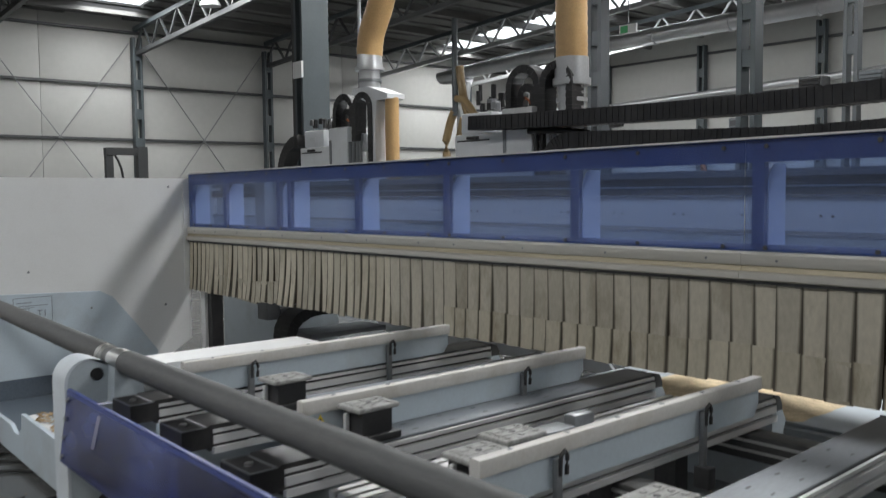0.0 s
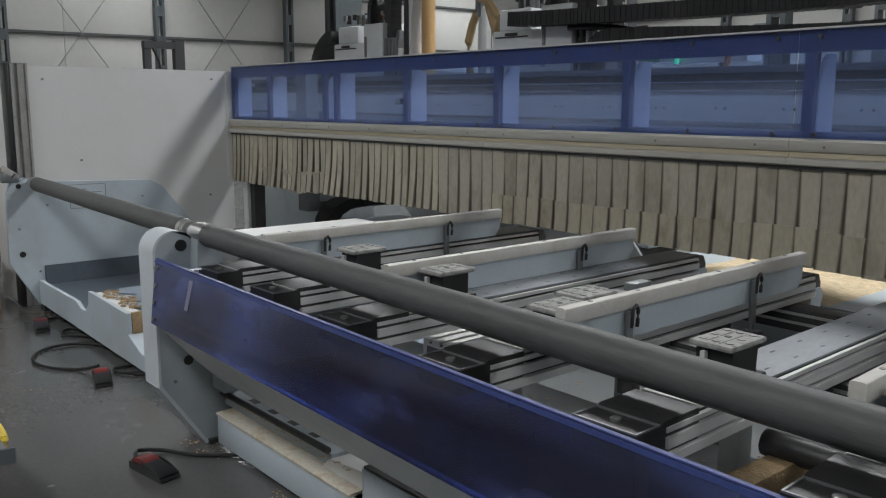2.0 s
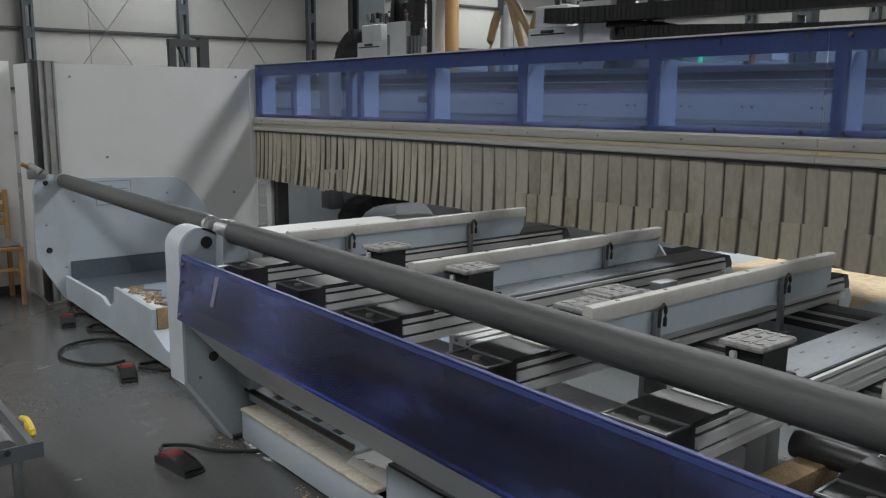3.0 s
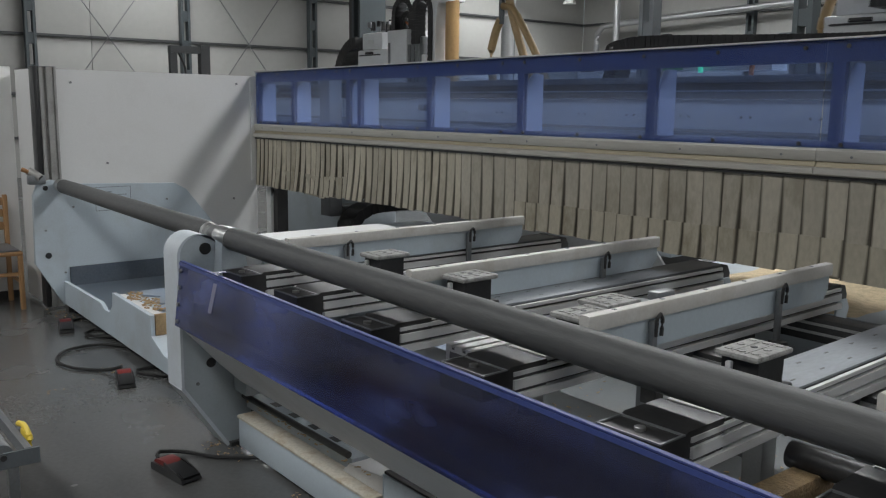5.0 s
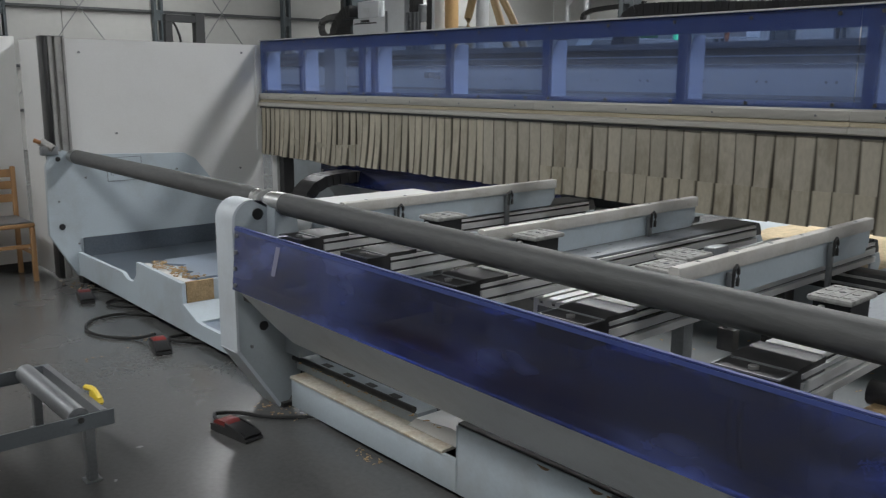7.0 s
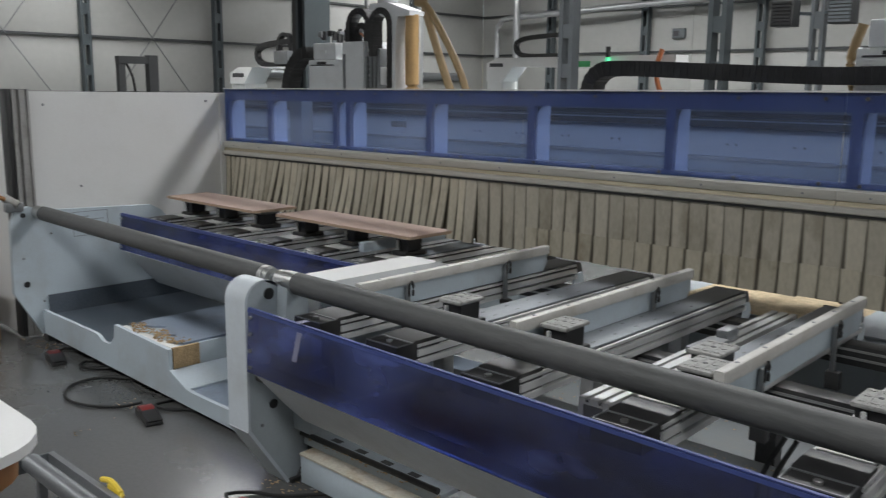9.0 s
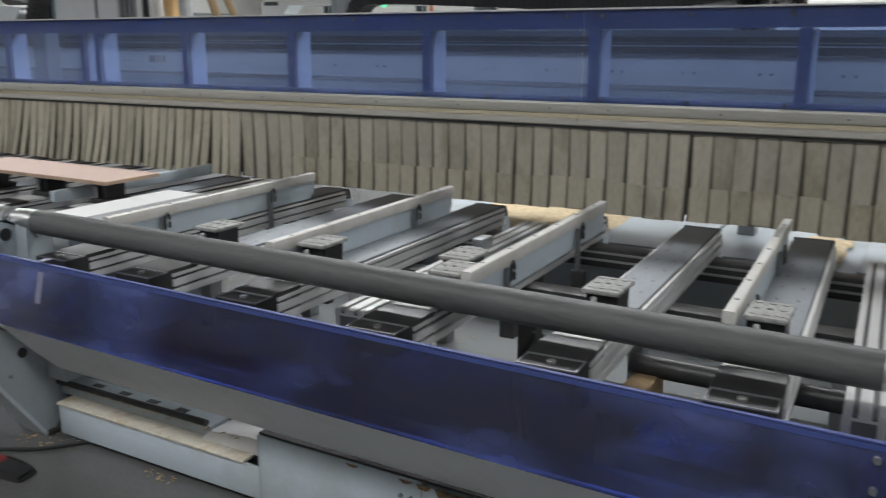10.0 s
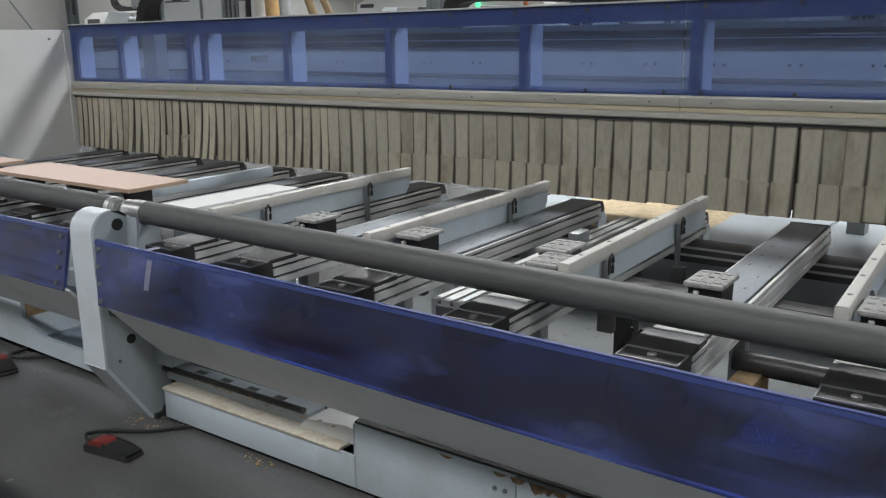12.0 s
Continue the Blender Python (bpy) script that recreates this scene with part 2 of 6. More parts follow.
M_SAWDUST = mat("sawdust", (0.60, 0.485, 0.31), 0.9, spread=0.35, scale=20, fine=150, bump=0.6)
M_WOODRAW = mat("torn_chipboard", (0.40, 0.28, 0.15), 0.85, spread=0.35, scale=18, fine=120, bump=0.6)
M_RUST = mat("brown_rust", (0.22, 0.14, 0.075), 0.8, spread=0.4, scale=25, dirt=(0.42, 0.42, 0.40), dirt_amount=0.7, dirt_scale=30)
M_WOOD = mat("honey_wood", (0.42, 0.24, 0.11), 0.5, spread=0.18, scale=5, fine=60, stretch=(1, 1, 0.15))
M_BROWN = mat("brown_wood", (0.26, 0.12, 0.045), 0.5, spread=0.18, scale=5, fine=60, stretch=(1, 1, 0.2))
M_RED = mat("red_plastic", (0.20, 0.026, 0.024), 0.42, spread=0.2, dirt=(0.1, 0.04, 0.03), dirt_amount=0.4)
M_YELLOW = mat("yellow_plastic", (0.75, 0.55, 0.05), 0.4, spread=0.1)
M_ORANGE = mat("orange_plastic", (0.42, 0.13, 0.045), 0.5, spread=0.12)
M_CREAM = mat("cream_worn_plate", (0.60, 0.56, 0.47), 0.5, spread=0.2, scale=9, dirt=(0.34, 0.23, 0.11), dirt_amount=0.85, dirt_scale=9)
M_HOSE = mat("tan_suction_hose", (0.56, 0.36, 0.16), 0.38, spread=0.15, scale=3, dirt=(0.36, 0.20, 0.07), dirt_amount=0.45, dirt_scale=2)
M_HOSE_OLD = mat("brown_suction_hose", (0.33, 0.23, 0.115), 0.45, spread=0.18, scale=3, dirt=(0.18, 0.11, 0.05), dirt_amount=0.5, dirt_scale=2)
M_DUCT = mat("galvanised_duct", (0.55, 0.56, 0.57), 0.35, metal=0.7, spread=0.14, scale=4)
M_WALLPANEL = mat("hall_wall_panel", (0.42, 0.42, 0.40), 0.6, spread=0.05, scale=0.6, fine=8, bump=0.02, dirt=(0.40, 0.40, 0.38), dirt_amount=0.35, dirt_scale=0.4, each=0.03)
M_GIRT = mat("dark_grey_girt", (0.055, 0.058, 0.06), 0.5, spread=0.1)
M_HALLSTEEL = mat("hall_steel", (0.07, 0.085, 0.092), 0.5, spread=0.12)
M_HALLSTEEL_PALE = mat("pale_hall_steel", (0.13, 0.145, 0.155), 0.5, spread=0.1)
M_BRACE = mat("grey_brace_rod", (0.22, 0.225, 0.23), 0.5, spread=0.1)
M_ROOF = mat("roof_sheet", (0.13, 0.13, 0.125), 0.6, spread=0.1, scale=1)
M_SKYLIGHT = glow("skylight_glazing", (0.90, 0.95, 1.0), 4.0)
M_GREEN = glow("green_signal_lamp", (0.1, 0.8, 0.35), 2.0)
M_SIGN = mat("yellow_warning_sign", (0.80, 0.58, 0.03), 0.45, spread=0.06)
M_PAPER = mat("pale_label", (0.66, 0.68, 0.68), 0.5, spread=0.04)
M_INK = mat("dark_print", (0.05, 0.05, 0.055), 0.5, spread=0.1)
M_PRINT = mat("faded_grey_print", (0.20, 0.22, 0.24), 0.5, spread=0.15)
M_TAPE = mat("clear_tape", (0.20, 0.20, 0.29), 0.3, spread=0.1)
M_GREENPRINT = mat("green_print", (0.08, 0.42, 0.16), 0.5, spread=0.1)


# ---- shapes ----
def box(bm, x0, x1, y0, y1, z0, z1, bevel=0.0):
    """A box between two corners, its edges rounded by bevel."""
    geo = bmesh.ops.create_cube(bm, size=1.0)
    vs = geo["verts"]
    for v in vs:
        v.co = ((x0 + x1) / 2 + v.co.x * (x1 - x0), (y0 + y1) / 2 + v.co.y * (y1 - y0), (z0 + z1) / 2 + v.co.z * (z1 - z0))
    if bevel:
        es = list({e for v in vs for e in v.link_edges})
        bmesh.ops.bevel(bm, geom=es, offset=bevel, segments=2, affect="EDGES", profile=0.5)
    return bm


def rod(bm, a, b, r, r2=None, seg=16):
    """A round bar from a to b."""
    a, b = Vector(a), Vector(b)
    d = b - a
    m = Matrix.Translation((a + b) / 2) @ d.to_track_quat("Z", "Y").to_matrix().to_4x4()
    bmesh.ops.create_cone(bm, cap_ends=True, segments=seg, radius1=r, radius2=r if r2 is None else r2, depth=d.length, matrix=m)
    return bm


def bar(bm, a, b, w, h):
    """A flat bar of section w by h from a to b."""
    a, b = Vector(a), Vector(b)
    d = b - a
    m = Matrix.Translation((a + b) / 2) @ d.to_track_quat("Z", "Y").to_matrix().to_4x4() @ Matrix.Diagonal((w, h, d.length, 1))
    bmesh.ops.create_cube(bm, size=1.0, matrix=m)
    return bm


def prism(bm, pts, axis, a, b):
    """A flat outline, given in the two other axes in their order, drawn out along an axis from a to b."""
    def at(p, c):
        return {"x": (c, p[0], p[1]), "y": (p[0], c, p[1]), "z": (p[0], p[1], c)}[axis]
    lo, hi = [bm.verts.new(at(p, a)) for p in pts], [bm.verts.new(at(p, b)) for p in pts]
    n = len(pts)
    made = [bm.faces.new(lo), bm.faces.new(hi[::-1])]
    for i in range(n):
        made.append(bm.faces.new((lo[i], hi[i], hi[(i + 1) % n], lo[(i + 1) % n])))
    bmesh.ops.recalc_face_normals(bm, faces=made)
    return bm


def tube(bm, pts, r, seg=10, ribs=0.0):
    """A round tube along a line of points; ribs makes every other ring narrower."""
    pts = [Vector(p) for p in pts]
    rings = []
    up = Vector((0, 0, 1))
    for i, p in enumerate(pts):
        d = (pts[min(i + 1, len(pts) - 1)] - pts[max(i - 1, 0)]).normalized()
        side = d.cross(up)
        if side.length < 0.05:
            side = d.cross(Vector((0, 1, 0)))
        side.normalize()
        top = side.cross(d)
        rr = r * (1 - ribs * (i % 2))
        rings.append([bm.verts.new(p + rr * (math.cos(k * math.tau / seg) * side + math.sin(k * math.tau / seg) * top)) for k in range(seg)])
    made = []
    for a, b in zip(rings, rings[1:]):
        for k in range(seg):
            made.append(bm.faces.new((a[k], a[(k + 1) % seg], b[(k + 1) % seg], b[k])))
    made += [bm.faces.new(rings[0]), bm.faces.new(rings[-1][::-1])]
    bmesh.ops.recalc_face_normals(bm, faces=made)
    return bm


def along(pts, step):
    """Points at even steps on a smooth line through pts."""
    pts = [Vector(p) for p in pts]
    fine = []
    for i in range(len(pts) - 1):
        p0, p1, p2, p3 = pts[max(i - 1, 0)], pts[i], pts[i + 1], pts[min(i + 2, len(pts) - 1)]
        n = max(int((p2 - p1).length / step), 1)
        for k in range(n):
            t = k / n
            fine.append(0.5 * ((2 * p1) + (p2 - p0) * t + (2 * p0 - 5 * p1 + 4 * p2 - p3) * t * t + (3 * p1 - p0 - 3 * p2 + p3) * t ** 3))
    return fine + [pts[-1]]


def chain(bm, pts, w, h, pitch=0.045):
    """A cable chain: a bent bar of width w (across its run) and height h, each link a little proud of its joints."""
    line = along(pts, pitch)
    side = Vector((0, 1, 0)) if max(abs((p - line[0]).x) for p in line) > max(abs((p - line[0]).y) for p in line) else Vector((1, 0, 0))
    last = None
    for a, b in zip(line, line[1:]):
        d = b - a
        up = d.cross(side).normalized()
        for t, f in ((0.04, 0.95), (0.19, 0.95), (0.2, 1.0), (0.8, 1.0), (0.81, 0.95), (0.96, 0.95)):
            c = a + d * t
            ring = [bm.verts.new(c + side * (w * f / 2 * i) + up * (h * f / 2 * k)) for i, k in ((-1, -1), (1, -1), (1, 1), (-1, 1))]
            if last:
                for q in range(4):
                    bm.faces.new((last[q], last[(q + 1) % 4], ring[(q + 1) % 4], ring[q]))
            else:
                bm.faces.new(ring)
            last = ring
    bm.faces.new(last)
    bmesh.ops.recalc_face_normals(bm, faces=bm.faces[:])
    return bm


def smooth(mesh, angle=40):
    for p in mesh.polygons:
        p.use_smooth = True
    mesh.set_sharp_from_angle(angle=radians(angle))


def part(name, bm, material, parent=None, label=""):
    """Links a bmesh as one mesh object under a thing or a part."""
    mesh = bpy.data.meshes.new(name)
    bm.to_mesh(mesh)
    bm.free()
    mesh.materials.append(material)
    smooth(mesh)
    ob = new(name, mesh)
    if parent:
        ob.parent = parent
    return tagged(ob, label)


def thing(name, label, category, group="", kind="", m=None):
    ob = new(name)
    ob.empty_display_size = 0.1
    if m:
        ob.matrix_world = m
    return tagged(ob, label, category, group, kind)


def B():
    return bmesh.new()


def bx(*a):
    return box(B(), *a)


# ---- the hall ----
HX0, HX1, HY0, HY1 = -18.5, 10.0, -9.0, 20.2


def roof_z(x):
    return 4.98 + 0.055 * (x - HX0)


STRIPS_Y = (-2.6, 6.7, 15.9)   # middles of the glazed roof strips
SKY_X = [(-17.5, -9.5), (-8.0, 0.0), (1.5, 8.5)]

tagged(part("floor", bx(HX0 - 0.2, HX1 + 0.2, HY0 - 0.2, HY1 + 0.2, -0.2, 0.0), M_FLOOR), "worn grey concrete factory floor with faint stains", "floor", kind="structure")


def hall_wall(name, axis, at, a, b, out, label):
    """A wall of stacked sheets with girts between, from a to b on the plane axis = at."""
    wall = thing(name, label, "wall", kind="structure")
    levels = [0.0, 0.8, 1.66, 2.82, 3.97, 5.1, 6.6]
    for z0, z1 in zip(levels, levels[1:]):
        n = max(int((b - a) / 6.2), 1)
        for i in range(n):
            p, q = a + (b - a) * i / n, a + (b - a) * (i + 1) / n
            lo, hi = sorted((at, at + out * 0.12))
            sheet = bx(lo, hi, p + 0.004, q - 0.004, z0 + 0.006, z1 - 0.006, 0.004) if axis == "x" else bx(p + 0.004, q - 0.004, lo, hi, z0 + 0.006, z1 - 0.006, 0.004)
            part("panel", sheet, M_WALLPANEL, wall)
    lo, hi = sorted((at + out * 0.125, at + out * 0.2))
    back = bx(lo, hi, a, b, 0, 6.7) if axis == "x" else bx(a, b, lo, hi, 0, 6.7)
    part("backing", back, M_GIRT, wall)
    for z in levels[1:-1]:
        lo, hi = sorted((at - out * 0.09, at - out * 0.002))
        g = bx(lo, hi, a, b, z - 0.026, z + 0.026) if axis == "x" else bx(a, b, lo, hi, z - 0.026, z + 0.026)
        part("girt", g, M_GIRT, wall)
    return wall


wall_far = hall_wall("wall_west", "x", HX0, HY0, HY1, -1, "pale grey sheet wall with dark girts and cross bracing")
wall_back = hall_wall("wall_north", "y", HY1, HX0, HX1, 1, "pale grey sheet wall with dark girts behind pipes")
hall_wall("wall_south", "y", HY0, HX0, HX1, -1, "pale grey sheet wall of the factory hall")
hall_wall("wall_east", "x", HX1, HY0, HY1, 1, "pale grey sheet wall of the factory hall")


def slotted_column(name, x, y, z1, w, material, label, group, face="x"):
    """A built-up steel column: two flanges with battens and dark gaps between."""
    c = thing(name, label, "column", group)
    d = w * 0.36
    for s in (-1, 1):
        b = bx(x - w * 0.5, x + w * 0.5, y + s * w * 0.5 - d / 2, y + s * w * 0.5 + d / 2, 0, z1) if face == "x" else bx(x + s * w * 0.5 - d / 2, x + s * w * 0.5 + d / 2, y - w * 0.5, y + w * 0.5, 0, z1)
        part("flange", b, material, c)
    z = 0.15
    while z < z1 - 0.3:
        if face == "x":
            part("batten", bx(x - w * 0.42, x + w * 0.42, y - w * 0.33, y + w * 0.33, z, z + 0.22), material, c)
        else:
            part("batten", bx(x - w * 0.33, x + w * 0.33, y - w * 0.42, y + w * 0.42, z, z + 0.22), material, c)
        z += 0.62
    return c


ROWS_Y = [-8.0, -4.9, -1.8, 1.28, 4.4, 7.53, 10.67, 13.85, 17.05]
for y in ROWS_Y:
    slotted_column("wall_column", HX0 + 0.16, y, roof_z(HX0), 0.15, M_HALLSTEEL, "dark grey slotted steel column against the wall", "columns of the hall wall")
for x in (-15.75, -12.65, -9.5, -6.4, -3.3, -0.2):
    slotted_column("wall_column", x, HY1 - 0.16, roof_z(x), 0.16, M_HALLSTEEL, "dark grey slotted steel column against the wall", "columns of the hall wall", "y")

for y0 in (4.4, 7.53):
    brace = thing("cross_bracing", "thin grey steel cross bracing on the wall", "bracing", "wall bracing")
    for flip in (0, 1):
        za, zb = (0.8, 4.87) if not flip else (4.87, 0.8)
        part("brace_rod", bar(B(), (HX0 + 0.12 + 0.03 * flip, y0 + 0.02, za), (HX0 + 0.12 + 0.03 * flip, y0 + 3.0, zb), 0.03, 0.012), M_BRACE, brace)

# roof: sloping sheet in bays with glazed strips, purlins, trusses along x
ceil_bm = B()
edges_y = [HY0 - 0.2]
for y in STRIPS_Y:
    edges_y += [y - 0.6, y + 0.6]
edges_y.append(HY1 + 0.2)


def roof_slab(bm, x0, x1, y0, y1, dz=0.0, t=0.12):
    z0, z1 = roof_z(x0) + 0.42 + dz, roof_z(x1) + 0.42 + dz
    prism(bm, [(x0, z0), (x1, z1), (x1, z1 + t), (x0, z0 + t)], "y", y0, y1)


for i in range(0, len(edges_y), 2):
    roof_slab(ceil_bm, HX0 - 0.2, HX1 + 0.2, edges_y[i], edges_y[i + 1])
for y in STRIPS_Y:
    xs = [HX0 - 0.2] + [v for s in SKY_X for v in s] + [HX1 + 0.2]
    for k in range(0, len(xs), 2):
        roof_slab(ceil_bm, xs[k], xs[k + 1], y - 0.6, y + 0.6)
x = HX0
while x < HX1:
    for i in range(0, len(edges_y), 2):
        roof_slab(ceil_bm, x, x + 0.1, edges_y[i], edges_y[i + 1], -0.04, 0.045)
    x += 0.55
x = HX0 + 0.9
while x < HX1:
    roof_slab(ceil_bm, x, x + 0.09, HY0, HY1, -0.19, 0.16)
    x += 1.6
tagged(part("ceiling", ceil_bm, M_ROOF), "dark ribbed sheet roof on steel purlins", "ceiling", kind="structure")
k = 0
for y in STRIPS_Y:
    for x0, x1 in SKY_X:
        k += 1
        b = B()
        roof_slab(b, x0, x1, y - 0.6, y + 0.6, 0.05, 0.02)
        pane = part(f"window_{k}", b, M_SKYLIGHT)
        tagged(pane, "bright glazed roof strip with daylight behind", "skylight", kind="structure")
        skylight_lamp(x0, x1, y, roof_z((x0 + x1) / 2) + 0.1, 1.1, POWER * {-2.6: 0.8, 6.7: 1.3, 15.9: 0.95}[y] * ((0.6 if y < 10 else 1.25) if x0 < -10 else 0.55 if x0 > 0 else 1.0))


def truss(y):
    t = thing("roof_truss", "steel lattice truss under the roof", "truss", "roof trusses")
    lo, hi = HX0 + 0.1, HX1
    # near trusses coloured almost black for the shadow they hang in; far ones paler
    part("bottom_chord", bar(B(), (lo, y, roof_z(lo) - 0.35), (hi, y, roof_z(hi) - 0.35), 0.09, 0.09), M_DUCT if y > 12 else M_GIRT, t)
    part("top_chord", bar(B(), (lo, y, roof_z(lo) + 0.18), (hi, y, roof_z(hi) + 0.18), 0.09, 0.09), M_HALLSTEEL, t)
    n = 64
    b = B()
    for i in range(n):
        xa, xb = lo + (hi - lo) * i / n, lo + (hi - lo) * (i + 1) / n
        za, zb = (roof_z(xa) - 0.35, roof_z(xb) + 0.18) if i % 2 == 0 else (roof_z(xa) + 0.18, roof_z(xb) - 0.35)
        bar(b, (xa, y, za), (xb, y, zb), 0.04, 0.04)
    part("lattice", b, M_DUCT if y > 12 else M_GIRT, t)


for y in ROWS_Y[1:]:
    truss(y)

# free-standing posts behind the machine, with their fixtures
slotted_column("steel_post", -8.58, 11.0, roof_z(-8.5), 0.2, M_HALLSTEEL_PALE, "grey slotted steel post of the hall", "hall posts", "y")
slotted_column("steel_post", -6.0, 11.0, roof_z(-6), 0.2, M_HALLSTEEL, "grey slotted steel post of the hall", "hall posts", "y")
slotted_column("steel_post", -4.63, 11.0, roof_z(-4.6), 0.13, M_HALLSTEEL_PALE, "grey slotted steel post of the hall", "hall posts", "y")
slotted_column("steel_post", 1.0, 11.0, roof_z(1), 0.26, M_HALLSTEEL, "grey slotted steel post of the hall", "hall posts", "y")


def air_heater(x, y, z, side):
    h = thing("air_heater", "dark louvred air heater hung on a post", "heater", "air heaters")
    part("casing", bx(x - 0.15, x + 0.15, y - 0.12, y + 0.12, z - 0.17, z + 0.17, 0.02), M_GIRT, h)
    for i in range(7):
        part("louvre", bx(x - 0.13, x + 0.13, y - 0.14, y - 0.121, z - 0.15 + i * 0.044, z - 0.122 + i * 0.044), M_BLACK if side > 0 else M_HALLSTEEL_PALE, h)
    part("bracket", bar(B(), (x + side * 0.1, y + 0.05, z), (-4.63 - side * 0.06, 11.0, z), 0.04, 0.04), M_HALLSTEEL, h)


air_heater(-4.95, 10.7, 2.82, 1)
air_heater(-4.22, 10.7, 2.83, -1)


def wall_pipe(name, pts, r, material, label, category):
    p = thing(name, label, category)
    part("pipe", tube(B(), along(pts, 0.25), r, 14), material, p)
    for i in range(1, len(pts)):
        a, b = Vector(pts[i - 1]), Vector(pts[i])
        n = int((b - a).length / 1.5)
        for k in range(1, n):
            c = a.lerp(b, k / n)
            d = (b - a).normalized() * 0.02
            part("joint_ring", rod(B(), c - d, c + d, r * 1.08, seg=14), material, p)


wall_pipe("heating_pipe", [(-17.4, 19.6, 0.6), (-17.4, 19.6, 3.6), (-17.2, 19.6, 3.82), (-16.8, 19.6, 3.86), (3, 19.6, 4.5)], 0.08, M_DUCT, "silver insulated pipe along the wall", "pipe")
wall_pipe("extraction_duct", [(-15.1, 14.0, 0.0), (-15.1, 14.0, 3.75), (-14.9, 14.0, 4.25), (-14.4, 14.0, 4.43), (6, 14.0, 4.69)], 0.15, M_DUCT, "large galvanised extraction duct under the roof", "duct")
wall_pipe("down_pipe", [(-16.6, 19.5, 0.0), (-16.6, 19.5, 4.6)], 0.1, M_DUCT, "galvanised drop pipe standing on the floor", "pipe")
wall_pipe("service_pipe", [(HX0 + 0.12, 11.9, 2.15), (HX0 + 0.12, 19.0, 2.15)], 0.12, M_STEEL, "grey service pipe along the wall", "pipe")
wall_pipe("drop_duct", [(-13.45, 12.3, 3.2), (-13.45, 12.3, 5.2)], 0.06, M_HALLSTEEL_PALE, "grey drop duct hanging from the roof", "duct")
wall_pipe("suction_hose", [(-13.3, 12.3, 4.2), (-13.2, 12.3, 3.6), (-12.9, 12.3, 2.85), (-12.55, 12.3, 2.07), (-12.3, 12.3, 1.4), (-12.25, 12.3, 0.0)], 0.085, M_HOSE_OLD, "tan flexible suction hose hanging in the hall", "hose")
wall_pipe("suction_hose", [(-13.35, 12.25, 3.55), (-13.1, 12.25, 3.5), (-12.9, 12.25, 3.3), (-12.45, 12.25, 2.7), (-12.06, 12.25, 2.07), (-11.85, 12.25, 1.4), (-11.8, 12.25, 0.0)], 0.075, M_HOSE_OLD, "tan flexible suction hose hanging in the hall", "hose")
wall_pipe("suction_hose", [(-13.48, 12.3, 3.3), (-13.75, 12.3, 2.7), (-13.65, 12.3, 1.8), (-13.6, 12.3, 0.0)], 0.085, M_HOSE_OLD, "tan flexible suction hose hanging in the hall", "hose")


def pendant(x, y, z):
    p = thing("pendant_lamp", "white dome pendant lamp under the roof", "lamp")
    prof = [(0.02, 0.16), (0.10, 0.14), (0.17, 0.06), (0.19, 0.0)]
    b = B()
    for (r0, z0), (r1, z1) in zip(prof, prof[1:]):
        rod(b, (x, y, z + z1), (x, y, z + z0), r1, r0, 20)
    part("shade", b, M_WHITE, p)
    part("cord", rod(B(), (x, y, z + 0.15), (x, y, roof_z(x) + 0.43), 0.012, seg=6), M_BLACK, p)


pendant(-14.5, 7.4, 5.0)
pendant(-17.2, 18.2, 4.35)

sign = thing("exit_sign", "small green and white hanging exit sign", "sign")
part("plate", bx(-9.28, -8.92, 12.4, 12.43, 4.28, 4.44), M_WHITE, sign)
part("green_field", bx(-9.25, -9.1, 12.39, 12.399, 4.30, 4.42), M_GREENPRINT, sign)
part("stem", rod(B(), (-9.1, 12.42, 4.44), (-9.1, 12.42, roof_z(-9.1) + 0.43), 0.01, seg=6), M_STEEL, sign)
sensor = thing("wall_box", "small grey box with a dark face on the wall", "box")
part("case", bx(-11.9, -11.55, HY1 - 0.12, HY1 - 0.001, 3.15, 3.4, 0.02), M_HALLSTEEL_PALE, sensor)
part("face", bx(-11.86, -11.7, HY1 - 0.126, HY1 - 0.122, 3.2, 3.34), M_INK, sensor)


